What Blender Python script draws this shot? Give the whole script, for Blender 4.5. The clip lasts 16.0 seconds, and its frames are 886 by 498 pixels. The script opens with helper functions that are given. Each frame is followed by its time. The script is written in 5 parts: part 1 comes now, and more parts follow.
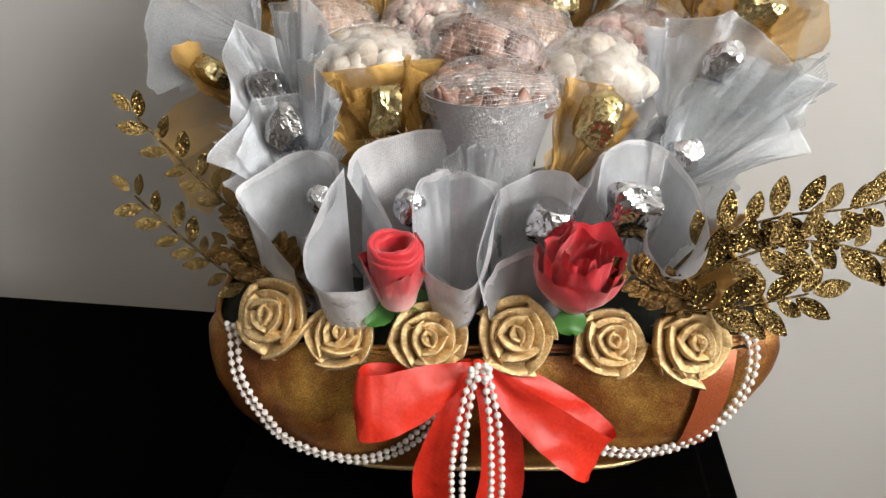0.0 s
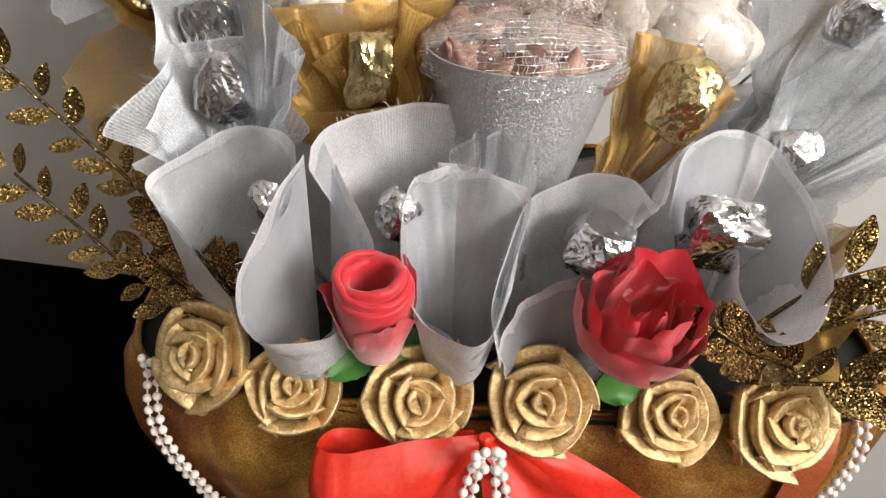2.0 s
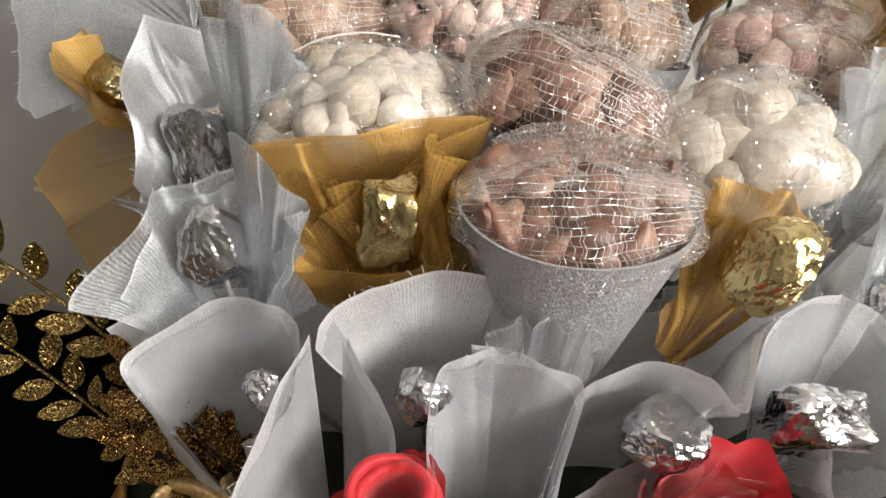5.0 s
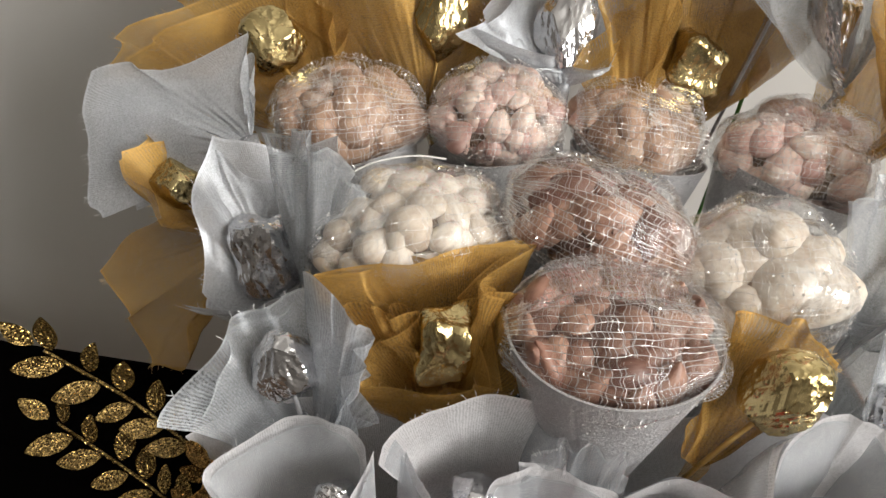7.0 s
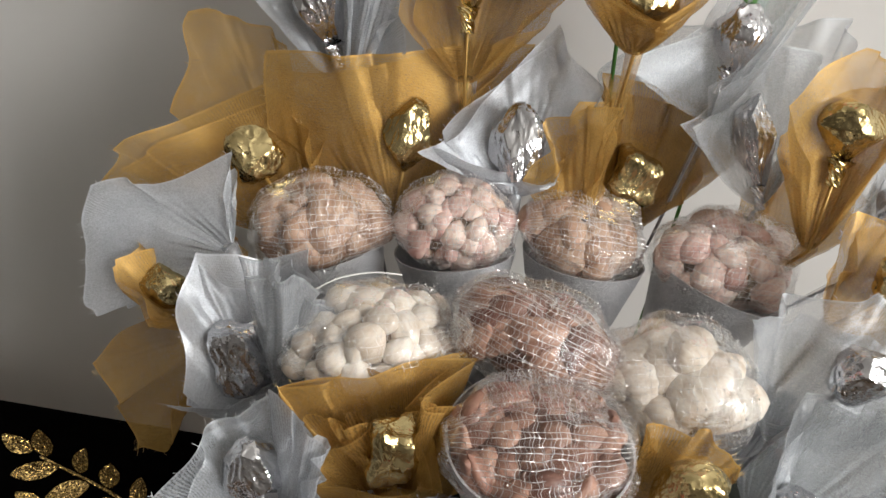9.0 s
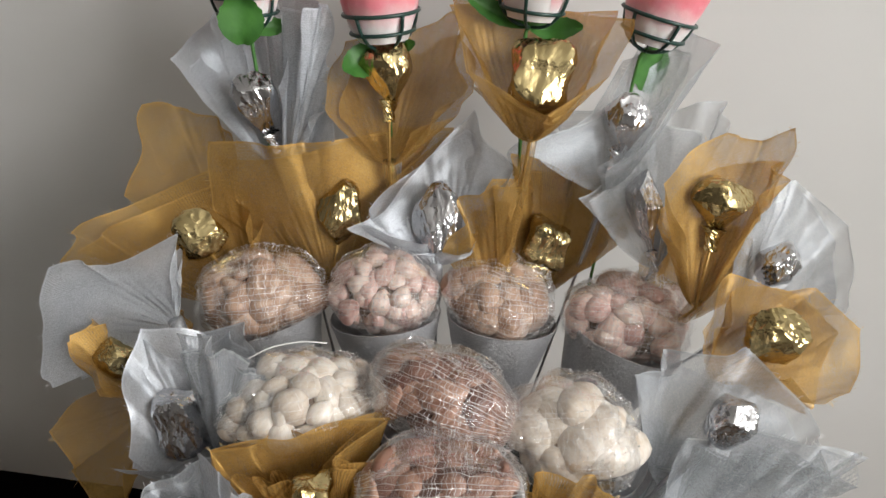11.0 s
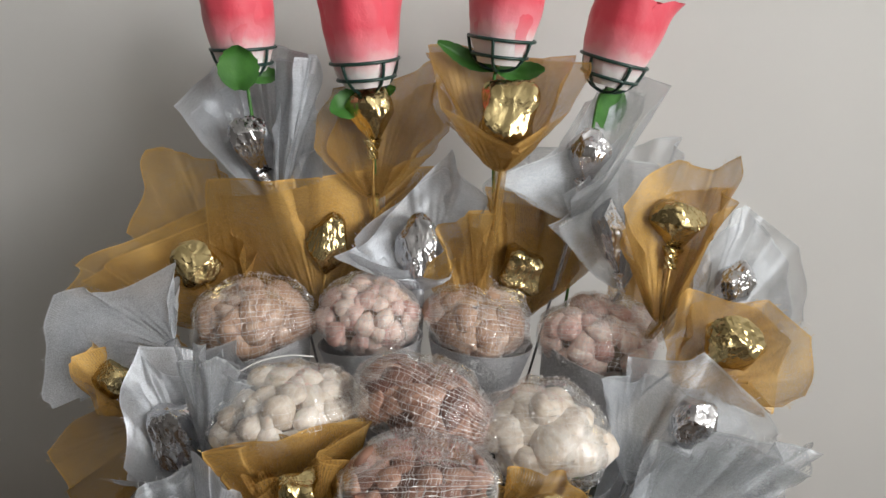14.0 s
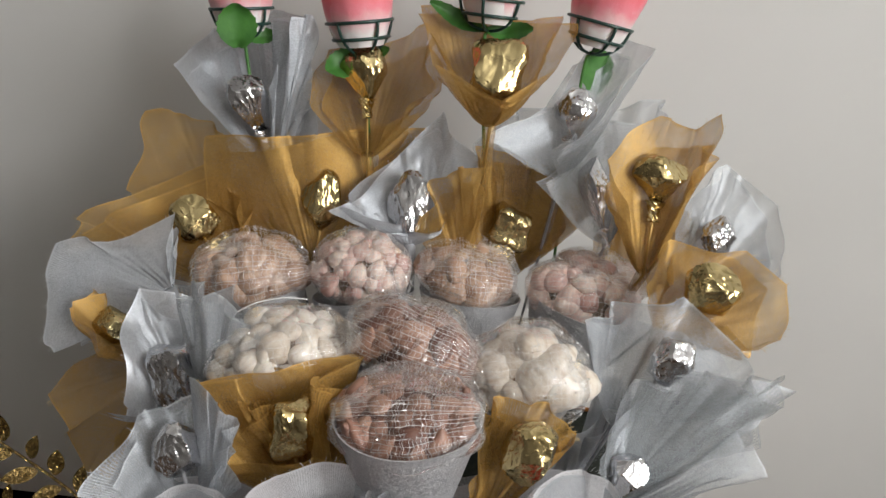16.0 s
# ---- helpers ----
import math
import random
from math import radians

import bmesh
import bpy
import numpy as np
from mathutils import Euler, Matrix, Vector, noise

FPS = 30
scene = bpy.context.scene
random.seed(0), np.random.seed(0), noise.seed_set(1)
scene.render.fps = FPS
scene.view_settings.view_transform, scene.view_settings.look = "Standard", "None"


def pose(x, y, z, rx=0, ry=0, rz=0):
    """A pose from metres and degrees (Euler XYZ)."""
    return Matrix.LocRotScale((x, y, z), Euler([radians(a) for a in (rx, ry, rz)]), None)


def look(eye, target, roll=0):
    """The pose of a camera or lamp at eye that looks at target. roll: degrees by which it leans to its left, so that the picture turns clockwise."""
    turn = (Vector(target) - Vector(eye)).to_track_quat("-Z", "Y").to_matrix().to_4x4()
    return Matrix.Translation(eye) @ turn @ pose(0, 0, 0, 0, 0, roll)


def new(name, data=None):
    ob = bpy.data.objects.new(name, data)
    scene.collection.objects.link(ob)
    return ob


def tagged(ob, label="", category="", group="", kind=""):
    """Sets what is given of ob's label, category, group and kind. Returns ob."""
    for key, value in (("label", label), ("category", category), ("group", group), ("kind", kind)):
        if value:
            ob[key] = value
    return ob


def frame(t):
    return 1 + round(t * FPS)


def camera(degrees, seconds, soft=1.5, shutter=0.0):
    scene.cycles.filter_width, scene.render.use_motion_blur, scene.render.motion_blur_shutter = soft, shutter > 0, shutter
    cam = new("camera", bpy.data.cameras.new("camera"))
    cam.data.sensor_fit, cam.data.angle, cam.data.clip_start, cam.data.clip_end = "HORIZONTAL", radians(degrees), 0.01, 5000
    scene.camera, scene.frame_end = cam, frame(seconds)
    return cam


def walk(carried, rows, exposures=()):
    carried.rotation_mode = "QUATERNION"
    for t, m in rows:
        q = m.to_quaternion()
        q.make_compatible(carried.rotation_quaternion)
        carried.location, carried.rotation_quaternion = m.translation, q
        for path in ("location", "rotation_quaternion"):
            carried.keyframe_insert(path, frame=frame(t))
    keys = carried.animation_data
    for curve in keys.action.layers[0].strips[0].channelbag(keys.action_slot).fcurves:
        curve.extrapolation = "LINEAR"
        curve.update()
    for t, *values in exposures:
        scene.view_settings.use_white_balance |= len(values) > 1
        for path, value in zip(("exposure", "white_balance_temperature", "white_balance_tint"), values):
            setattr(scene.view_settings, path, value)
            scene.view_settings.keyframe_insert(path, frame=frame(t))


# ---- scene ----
cam = camera(66.9, 16.0)
METRES, EYE, TILT, LEAN, TURN = 0.62, 0.5, -31.0, 0.0, 0.0
ROWS = [
    (0.0, 0.0, 0.0, 0.0, -0.0, 0.0, -0.0),
    (0.5, 0.0086, 0.0299, 0.0224, 0.52, -1.48, -0.35),
    (1.0, 0.0129, 0.08, 0.0483, 0.12, -2.27, -1.2),
    (1.5, 0.003, 0.1449, 0.0642, -0.11, -4.25, -2.12),
    (2.0, -0.0016, 0.2196, 0.0719, 0.27, -5.93, -2.62),
    (2.5, 0.0059, 0.2702, 0.0817, 0.55, -8.03, -1.56),
    (3.0, -0.0026, 0.3019, 0.0988, 0.93, -10.07, -2.89),
    (3.5, -0.0108, 0.3304, 0.1087, 1.09, -10.98, -2.51),
    (4.0, -0.013, 0.3471, 0.1346, 0.29, -9.83, -2.77),
    (4.5, -0.015, 0.3397, 0.1701, 0.58, -9.6, -2.76),
    (5.0, -0.0233, 0.3192, 0.1981, 1.02, -8.75, -2.66),
    (7.5, -0.0637, 0.2758, 0.3017, 0.98, -8.35, -3.43),
    (8.0, -0.0587, 0.2627, 0.3191, 0.78, -7.54, -4.23),
    (8.5, -0.0536, 0.2531, 0.3394, 0.92, -7.32, -4.11),
    (9.0, -0.028, 0.2251, 0.3625, 0.78, -5.8, -3.56),
    (11.5, 0.0419, 0.1257, 0.4081, -0.68, -0.66, -1.95),
    (12.0, 0.0315, 0.0991, 0.4133, -0.76, 1.09, -2.12),
    (12.5, 0.0423, 0.0886, 0.4026, -1.36, 1.75, -1.55),
    (13.0, 0.0547, 0.0817, 0.3894, -1.35, 2.59, -0.98),
    (13.5, 0.057, 0.0832, 0.3644, -0.84, 3.97, -0.68),
    (14.0, 0.0597, 0.0923, 0.3407, -0.89, 4.24, -1.11),
    (14.5, 0.0614, 0.077, 0.3215, -1.06, 4.75, -1.27),
    (15.0, 0.0598, 0.0724, 0.311, -1.75, 4.77, -1.31),
    (15.5, 0.0694, 0.0707, 0.2936, -1.51, 5.04, -1.22),
    (16.0, 0.0653, 0.069, 0.2769, -1.39, 4.48, -1.44),
]
walk(cam, [(t, pose(0, 0, EYE, TILT, LEAN, TURN) @ pose(METRES * x, METRES * y, METRES * z, 90 + pitch, roll, yaw)) for t, x, y, z, yaw, pitch, roll in ROWS],
     [(0.0, 0.18, 6600, 10), (2.0, 0.26, 6750, 12), (3.5, 0.40, 6850, 13), (5.0, 0.21, 6900, 11), (9.0, 0.06, 6550, 10), (12.0, -0.16, 6450, 10), (16.0, -0.24, 6450, 10)])

# ---------- world, window light ----------
world = bpy.data.worlds.new("sky")
world.use_nodes = True
scene.world = world
wn = world.node_tree.nodes
sky = wn.new("ShaderNodeTexSky")
sky.sky_type, sky.sun_disc = "NISHITA", False
sky.sun_elevation, sky.sun_rotation = radians(38), radians(70)
wn["Background"].inputs["Strength"].default_value = 0.10
world.node_tree.links.new(sky.outputs[0], wn["Background"].inputs["Color"])

ROOM_R, ROOM_L, ROOM_F, ROOM_TOP, FLOOR_Z = 1.65, -2.1, -2.4, 2.0, -0.78
WIN_Y0, WIN_Y1, WIN_Z0, WIN_Z1 = -2.0, 0.0, 0.72, 1.90


def lamp(name, size_x, size_y, watts, colour, m):
    data = bpy.data.lights.new(name, "AREA")
    data.shape, data.size, data.size_y, data.energy, data.color = "RECTANGLE", size_x, size_y, watts, colour
    ob = new(name, data)
    ob.matrix_world = m
    return ob


lamp("window_daylight", WIN_Y1 - WIN_Y0, WIN_Z1 - WIN_Z0, 108, (1.0, 0.99, 0.965),
     look((ROOM_R + 0.05, (WIN_Y0 + WIN_Y1) / 2, (WIN_Z0 + WIN_Z1) / 2), (0, (WIN_Y0 + WIN_Y1) / 2, (WIN_Z0 + WIN_Z1) / 2)))


# ---------- materials ----------
class Mat:
    """A small wrapper for building node materials."""

    def __init__(self, name):
        self.m = bpy.data.materials.new(name)
        self.m.use_nodes = True
        self.t = self.m.node_tree
        self.n = self.t.nodes
        self.bsdf = self.n["Principled BSDF"]
        self.out = self.n["Material Output"]

    def node(self, kind, **kw):
        nd = self.n.new(kind)
        for k, v in kw.items():
            nd.inputs[k.replace("_", " ")].default_value = v
        return nd

    def link(self, a, b):
        self.t.links.new(a, b)

    def coords(self, which="Object"):
        return self.n.new("ShaderNodeTexCoord").outputs[which]

    def noise(self, scale, detail=3.0, rough=0.55, vec=None):
        nd = self.node("ShaderNodeTexNoise", Scale=scale, Detail=detail, Roughness=rough)
        self.link(vec if vec is not None else self.coords(), nd.inputs["Vector"])
        return nd

    def voronoi(self, scale, vec=None):
        nd = self.node("ShaderNodeTexVoronoi", Scale=scale)
        self.link(vec if vec is not None else self.coords(), nd.inputs["Vector"])
        return nd

    def ramp(self, src, stops):
        nd = self.n.new("ShaderNodeValToRGB")
        el = nd.color_ramp.elements
        while len(el) < len(stops):
            el.new(0.5)
        for e, (p, c) in zip(el, stops):
            e.position, e.color = p, (*c, 1) if len(c) == 3 else c
        self.link(src, nd.inputs["Fac"])
        return nd

    def bump(self, src, strength, dist, to=None, prev=None):
        nd = self.node("ShaderNodeBump", Strength=strength, Distance=dist)
        self.link(src, nd.inputs["Height"])
        if prev is not None:
            self.link(prev.outputs[0], nd.inputs["Normal"])
        self.link(nd.outputs[0], (to or self.bsdf).inputs["Normal"])
        return nd

    def set(self, **kw):
        for k, v in kw.items():
            self.bsdf.inputs[k.replace("_", " ")].default_value = v
        return self


def grey(v):
    return (v, v, v)


def mat_wall():
    m = Mat("painted_wall")
    r = m.ramp(m.noise(1.6, 4).outputs["Fac"], [(0.3, (0.67, 0.66, 0.635)), (0.7, (0.72, 0.71, 0.685))])
    m.link(r.outputs[0], m.bsdf.inputs["Base Color"])
    m.bump(m.noise(320, 3).outputs["Fac"], 0.05, 0.001)
    return m.set(Roughness=0.75).m


def mat_black_lacquer():
    m = Mat("black_lacquer")
    mp = m.node("ShaderNodeMapping", Scale=(1.5, 26.0, 26.0))
    m.link(m.coords(), mp.inputs[0])
    n = m.noise(4.0, 5, 0.6, mp.outputs[0])
    r = m.ramp(n.outputs["Fac"], [(0.3, (0.0008, 0.0007, 0.0007)), (0.75, (0.002, 0.0016, 0.0016))])
    m.link(r.outputs[0], m.bsdf.inputs["Base Color"])
    rr = m.ramp(m.noise(30, 4).outputs["Fac"], [(0.3, grey(0.34)), (0.8, grey(0.5))])
    m.link(rr.outputs[0], m.bsdf.inputs["Roughness"])
    m.bump(n.outputs["Fac"], 0.05, 0.001)
    return m.set(Specular_IOR_Level=0.004).m


def mat_floor():
    m = Mat("wood_floor")
    mp = m.node("ShaderNodeMapping", Scale=(2.0, 22.0, 2.0))
    m.link(m.coords(), mp.inputs[0])
    r = m.ramp(m.noise(3.0, 6, 0.6, mp.outputs[0]).outputs["Fac"], [(0.3, (0.07, 0.045, 0.03)), (0.7, (0.14, 0.09, 0.055))])
    m.link(r.outputs[0], m.bsdf.inputs["Base Color"])
    return m.set(Roughness=0.45).m


def mat_organza(name, thin, thick, cover, gloss, through_light=0.42):
    """Sheer woven fabric: a see-through weave that scatters and passes light, with a sheen along its threads."""
    m = Mat(name)
    uv = m.coords("UV")
    w1 = m.node("ShaderNodeTexWave", Scale=36.0, Distortion=0.7, Detail=1.0)
    w1.bands_direction = "X"
    w2 = m.node("ShaderNodeTexWave", Scale=36.0, Distortion=0.7, Detail=1.0)
    w2.bands_direction = "Y"
    m.link(uv, w1.inputs["Vector"]); m.link(uv, w2.inputs["Vector"])
    mx = m.n.new("ShaderNodeMath"); mx.operation = "MAXIMUM"
    m.link(w1.outputs["Fac"], mx.inputs[0]); m.link(w2.outputs["Fac"], mx.inputs[1])
    big = m.noise(22, 3)
    col = m.ramp(big.outputs["Fac"], [(0.3, thin), (0.7, thick)])
    dif = m.n.new("ShaderNodeBsdfDiffuse")
    tra = m.n.new("ShaderNodeBsdfTranslucent")
    m.link(col.outputs[0], dif.inputs["Color"]); m.link(col.outputs[0], tra.inputs["Color"])
    body = m.node("ShaderNodeMixShader", Fac=through_light)
    m.link(dif.outputs[0], body.inputs[1]); m.link(tra.outputs[0], body.inputs[2])
    glo = m.node("ShaderNodeBsdfAnisotropic", Roughness=0.34, Anisotropy=0.5)
    m.link(col.outputs[0], glo.inputs["Color"])
    mix = m.node("ShaderNodeMixShader", Fac=gloss)
    m.link(body.outputs[0], mix.inputs[1]); m.link(glo.outputs[0], mix.inputs[2])
    # cover: how much of the light the weave stops, thread by thread and in soft patches
    mr = m.node("ShaderNodeMapRange", To_Min=cover - 0.24, To_Max=cover + 0.15)
    m.link(mx.outputs[0], mr.inputs["Value"])
    pr = m.node("ShaderNodeMapRange", From_Min=0.3, From_Max=0.7, To_Min=-0.08, To_Max=0.08)
    m.link(m.noise(35, 4).outputs["Fac"], pr.inputs["Value"])
    ad = m.n.new("ShaderNodeMath"); ad.operation = "ADD"; ad.use_clamp = True
    m.link(mr.outputs[0], ad.inputs[0]); m.link(pr.outputs[0], ad.inputs[1])
    gr = m.node("ShaderNodeMapRange", From_Min=0.3, From_Max=0.7, To_Min=-0.16, To_Max=0.16)
    m.link(m.noise(1100, 2).outputs["Fac"], gr.inputs["Value"])
    a2 = m.n.new("ShaderNodeMath"); a2.operation = "ADD"
    m.link(ad.outputs[0], a2.inputs[0]); m.link(gr.outputs[0], a2.inputs[1])
    sp = m.n.new("ShaderNodeSeparateXYZ")
    m.link(uv, sp.inputs[0])
    hm = m.node("ShaderNodeMapRange", From_Min=0.982, From_Max=0.992, To_Min=0.0, To_Max=0.22)
    m.link(sp.outputs["Y"], hm.inputs["Value"])
    a3 = m.n.new("ShaderNodeMath"); a3.operation = "ADD"; a3.use_clamp = True
    m.link(a2.outputs[0], a3.inputs[0]); m.link(hm.outputs[0], a3.inputs[1])
    ad = a3
    tp = m.n.new("ShaderNodeBsdfTransparent")
    fin = m.n.new("ShaderNodeMixShader")
    m.link(ad.outputs[0], fin.inputs[0]); m.link(tp.outputs[0], fin.inputs[1]); m.link(mix.outputs[0], fin.inputs[2])
    m.link(fin.outputs[0], m.out.inputs["Surface"])
    cr = m.noise(60, 4, 0.6)
    bp = m.node("ShaderNodeBump", Strength=0.25, Distance=0.002)
    m.link(cr.outputs["Fac"], bp.inputs["Height"])
    bp2 = m.node("ShaderNodeBump", Strength=0.12, Distance=0.0004)
    m.link(mx.outputs[0], bp2.inputs["Height"]); m.link(bp.outputs[0], bp2.inputs["Normal"])
    for sh in (dif, tra, glo):
        m.link(bp2.outputs[0], sh.inputs["Normal"])
    return m.m


def mat_foil(name, dark, light, rough=0.13):
    m = Mat(name)
    r = m.ramp(m.noise(40, 3).outputs["Fac"], [(0.3, dark), (0.65, light)])
    m.link(r.outputs[0], m.bsdf.inputs["Base Color"])
    mp = m.node("ShaderNodeMapping", Scale=(1.0, 1.0, 0.42))
    m.link(m.coords(), mp.inputs[0])
    ridge = m.node("ShaderNodeTexNoise", Scale=75.0, Detail=3.0, Roughness=0.5, Distortion=0.6)
    ridge.noise_type = "RIDGED_MULTIFRACTAL"
    m.link(mp.outputs[0], ridge.inputs["Vector"])
    b = m.bump(ridge.outputs["Fac"], 0.30, 0.0016)
    m.bump(m.noise(260, 3, 0.55).outputs["Fac"], 0.30, 0.0008, prev=b)
    return m.set(Metallic=1.0, Roughness=rough).m


def mat_satin(name, dark, light, metal=0.35, rough=0.36, grain=0.5, sheen=0.2, sparkle=0.0, weave=(20.0, 900.0, 1.0), relief=0.3):
    m = Mat(name)
    uv = m.coords("UV")
    mp = m.node("ShaderNodeMapping", Scale=weave)
    m.link(uv, mp.inputs[0])
    th = m.noise(1.0, 2, 0.5, mp.outputs[0])
    n = m.noise(420, 3)
    ad = m.n.new("ShaderNodeMath"); ad.operation = "MULTIPLY_ADD"; ad.inputs[1].default_value = 0.55
    m.link(th.outputs["Fac"], ad.inputs[0])
    hf = m.n.new("ShaderNodeMath"); hf.operation = "MULTIPLY"; hf.inputs[1].default_value = 0.45
    m.link(n.outputs["Fac"], hf.inputs[0]); m.link(hf.outputs[0], ad.inputs[2])
    r = m.ramp(ad.outputs[0], [(0.36, dark), (0.64, light)])
    m.link(r.outputs[0], m.bsdf.inputs["Base Color"])
    b = m.bump(th.outputs["Fac"], relief, 0.0006)
    b = m.bump(m.noise(1400, 2).outputs["Fac"], grain, 0.0006, prev=b)
    m.bump(m.noise(170, 3).outputs["Fac"], 0.12, 0.0012, prev=b)
    if sparkle:
        # threads of random tilt
        vo = m.voronoi(2400)
        sb = m.n.new("ShaderNodeVectorMath"); sb.operation = "SUBTRACT"; sb.inputs[1].default_value = (0.5, 0.5, 0.5)
        m.link(vo.outputs["Color"], sb.inputs[0])
        sc = m.n.new("ShaderNodeVectorMath"); sc.operation = "SCALE"; sc.inputs["Scale"].default_value = sparkle
        m.link(sb.outputs[0], sc.inputs[0])
        ad2 = m.n.new("ShaderNodeVectorMath"); ad2.operation = "ADD"
        src = m.bsdf.inputs["Normal"].links[0].from_socket
        m.link(src, ad2.inputs[0]); m.link(sc.outputs[0], ad2.inputs[1])
        nm = m.n.new("ShaderNodeVectorMath"); nm.operation = "NORMALIZE"
        m.link(ad2.outputs[0], nm.inputs[0]); m.link(nm.outputs[0], m.bsdf.inputs["Normal"])
    m.set(Metallic=metal, Roughness=rough, Anisotropic=0.4)
    m.set(Sheen_Weight=sheen)
    return m.m


def mat_glitter(name, dark, light, flake, rough=0.25, metal=0.85):
    """Glitter: flakes of random tilt and tone."""
    m = Mat(name)
    v = m.voronoi(flake)
    r = m.ramp(v.outputs["Color"], [(0.15, dark), (0.72, light), (0.90, tuple(min(1.0, c * 3.0) for c in light))])
    big = m.noise(25, 3)
    mxc = m.n.new("ShaderNodeMixRGB"); mxc.blend_type = "MULTIPLY"; mxc.inputs[0].default_value = 0.35
    m.link(r.outputs[0], mxc.inputs[1]); m.link(big.outputs["Fac"], mxc.inputs[2])
    m.link(mxc.outputs[0], m.bsdf.inputs["Base Color"])
    sub = m.n.new("ShaderNodeVectorMath"); sub.operation = "SUBTRACT"; sub.inputs[1].default_value = (0.5, 0.5, 0.5)
    m.link(v.outputs["Color"], sub.inputs[0])
    sc = m.n.new("ShaderNodeVectorMath"); sc.operation = "SCALE"; sc.inputs["Scale"].default_value = 1.1
    m.link(sub.outputs[0], sc.inputs[0])
    ge = m.n.new("ShaderNodeNewGeometry")
    ad = m.n.new("ShaderNodeVectorMath"); ad.operation = "ADD"
    m.link(ge.outputs["Normal"], ad.inputs[0]); m.link(sc.outputs[0], ad.inputs[1])
    nm = m.n.new("ShaderNodeVectorMath"); nm.operation = "NORMALIZE"
    m.link(ad.outputs[0], nm.inputs[0]); m.link(nm.outputs[0], m.bsdf.inputs["Normal"])
    return m.set(Metallic=metal, Roughness=rough).m


def mat_basket_cloth():
    """Gold tissue over an amber lining: the gold threads thin out in patches."""
    m = Mat("gold_tissue_over_amber")
    fine = m.noise(900, 2)
    big = m.noise(16, 4, 0.6)
    r1 = m.ramp(big.outputs["Fac"], [(0.32, (0.11, 0.032, 0.010)), (0.48, (0.30, 0.115, 0.026)), (0.68, (0.62, 0.35, 0.08))])
    r2 = m.ramp(fine.outputs["Fac"], [(0.4, grey(0.65)), (0.68, grey(1.35))])
    mx = m.n.new("ShaderNodeMixRGB"); mx.blend_type = "MULTIPLY"; mx.inputs[0].default_value = 1.0
    m.link(r1.outputs[0], mx.inputs[1]); m.link(r2.outputs[0], mx.inputs[2])
    m.link(mx.outputs[0], m.bsdf.inputs["Base Color"])
    b = m.bump(fine.outputs["Fac"], 0.25, 0.0006)
    m.bump(m.noise(30, 4).outputs["Fac"], 0.4, 0.006, prev=b)
    return m.set(Metallic=0.45, Roughness=0.42).m


def mat_plain(name, a, b, scale=60, rough=0.5, bump=0.1, dist=0.001, **kw):
    m = Mat(name)
    n = m.noise(scale, 4)
    r = m.ramp(n.outputs["Fac"], [(0.32, a), (0.68, b)])
    m.link(r.outputs[0], m.bsdf.inputs["Base Color"])
    if bump:
        m.bump(n.outputs["Fac"], bump, dist)
    return m.set(Roughness=rough, **kw).m


def mat_clove(name, a, b, c, streak):
    """Papery skin of cloves and nuts: tone from piece to piece, streaks along each."""
    m = Mat(name)
    info = m.n.new("ShaderNodeObjectInfo")
    base = m.ramp(info.outputs["Random"], [(0.0, a), (0.5, b), (1.0, c)])
    mp = m.node("ShaderNodeMapping", Scale=(90.0, 90.0, 14.0))
    m.link(m.coords(), mp.inputs[0])
    n = m.noise(2.0, 5, 0.6, mp.outputs[0])
    st = m.ramp(n.outputs["Fac"], [(0.35, streak), (0.6, (1, 1, 1))])
    mx = m.n.new("ShaderNodeMixRGB"); mx.blend_type = "MULTIPLY"; mx.inputs[0].default_value = 0.8
    m.link(base.outputs[0], mx.inputs[1]); m.link(st.outputs[0], mx.inputs[2])
    m.link(mx.outputs[0], m.bsdf.inputs["Base Color"])
    m.bump(n.outputs["Fac"], 0.3, 0.0015)
    return m.set(Roughness=0.42, Subsurface_Weight=0.08, Subsurface_Radius=(0.01, 0.006, 0.004), Subsurface_Scale=0.3).m


def mat_film(name, milk):
    """Clear wrapping film with a faint haze and wrinkles."""
    m = Mat(name)
    tp = m.n.new("ShaderNodeBsdfTransparent")
    dif = m.node("ShaderNodeBsdfDiffuse", Color=(0.86, 0.85, 0.84, 1))
    glo = m.node("ShaderNodeBsdfAnisotropic", Color=(1, 1, 1, 1), Roughness=0.08)
    h = m.node("ShaderNodeMapRange", From_Min=0.35, From_Max=0.7, To_Min=milk * 0.4, To_Max=milk * 1.7)
    m.link(m.noise(45, 4).outputs["Fac"], h.inputs["Value"])
    a = m.n.new("ShaderNodeMixShader")
    m.link(h.outputs[0], a.inputs[0]); m.link(tp.outputs[0], a.inputs[1]); m.link(dif.outputs[0], a.inputs[2])
    fr = m.node("ShaderNodeFresnel", IOR=1.42)
    mu = m.n.new("ShaderNodeMath"); mu.operation = "MULTIPLY_ADD"; mu.inputs[1].default_value = 0.38; mu.inputs[2].default_value = 0.010
    m.link(fr.outputs[0], mu.inputs[0])
    b = m.n.new("ShaderNodeMixShader")
    m.link(mu.outputs[0], b.inputs[0]); m.link(a.outputs[0], b.inputs[1]); m.link(glo.outputs[0], b.inputs[2])
    bp = m.node("ShaderNodeBump", Strength=0.5, Distance=0.003)
    m.link(m.noise(90, 4, 0.6).outputs["Fac"], bp.inputs["Height"])
    for sh in (dif, glo, fr):
        m.link(bp.outputs[0], sh.inputs["Normal"])
    m.link(b.outputs[0], m.out.inputs["Surface"])
    return m.m


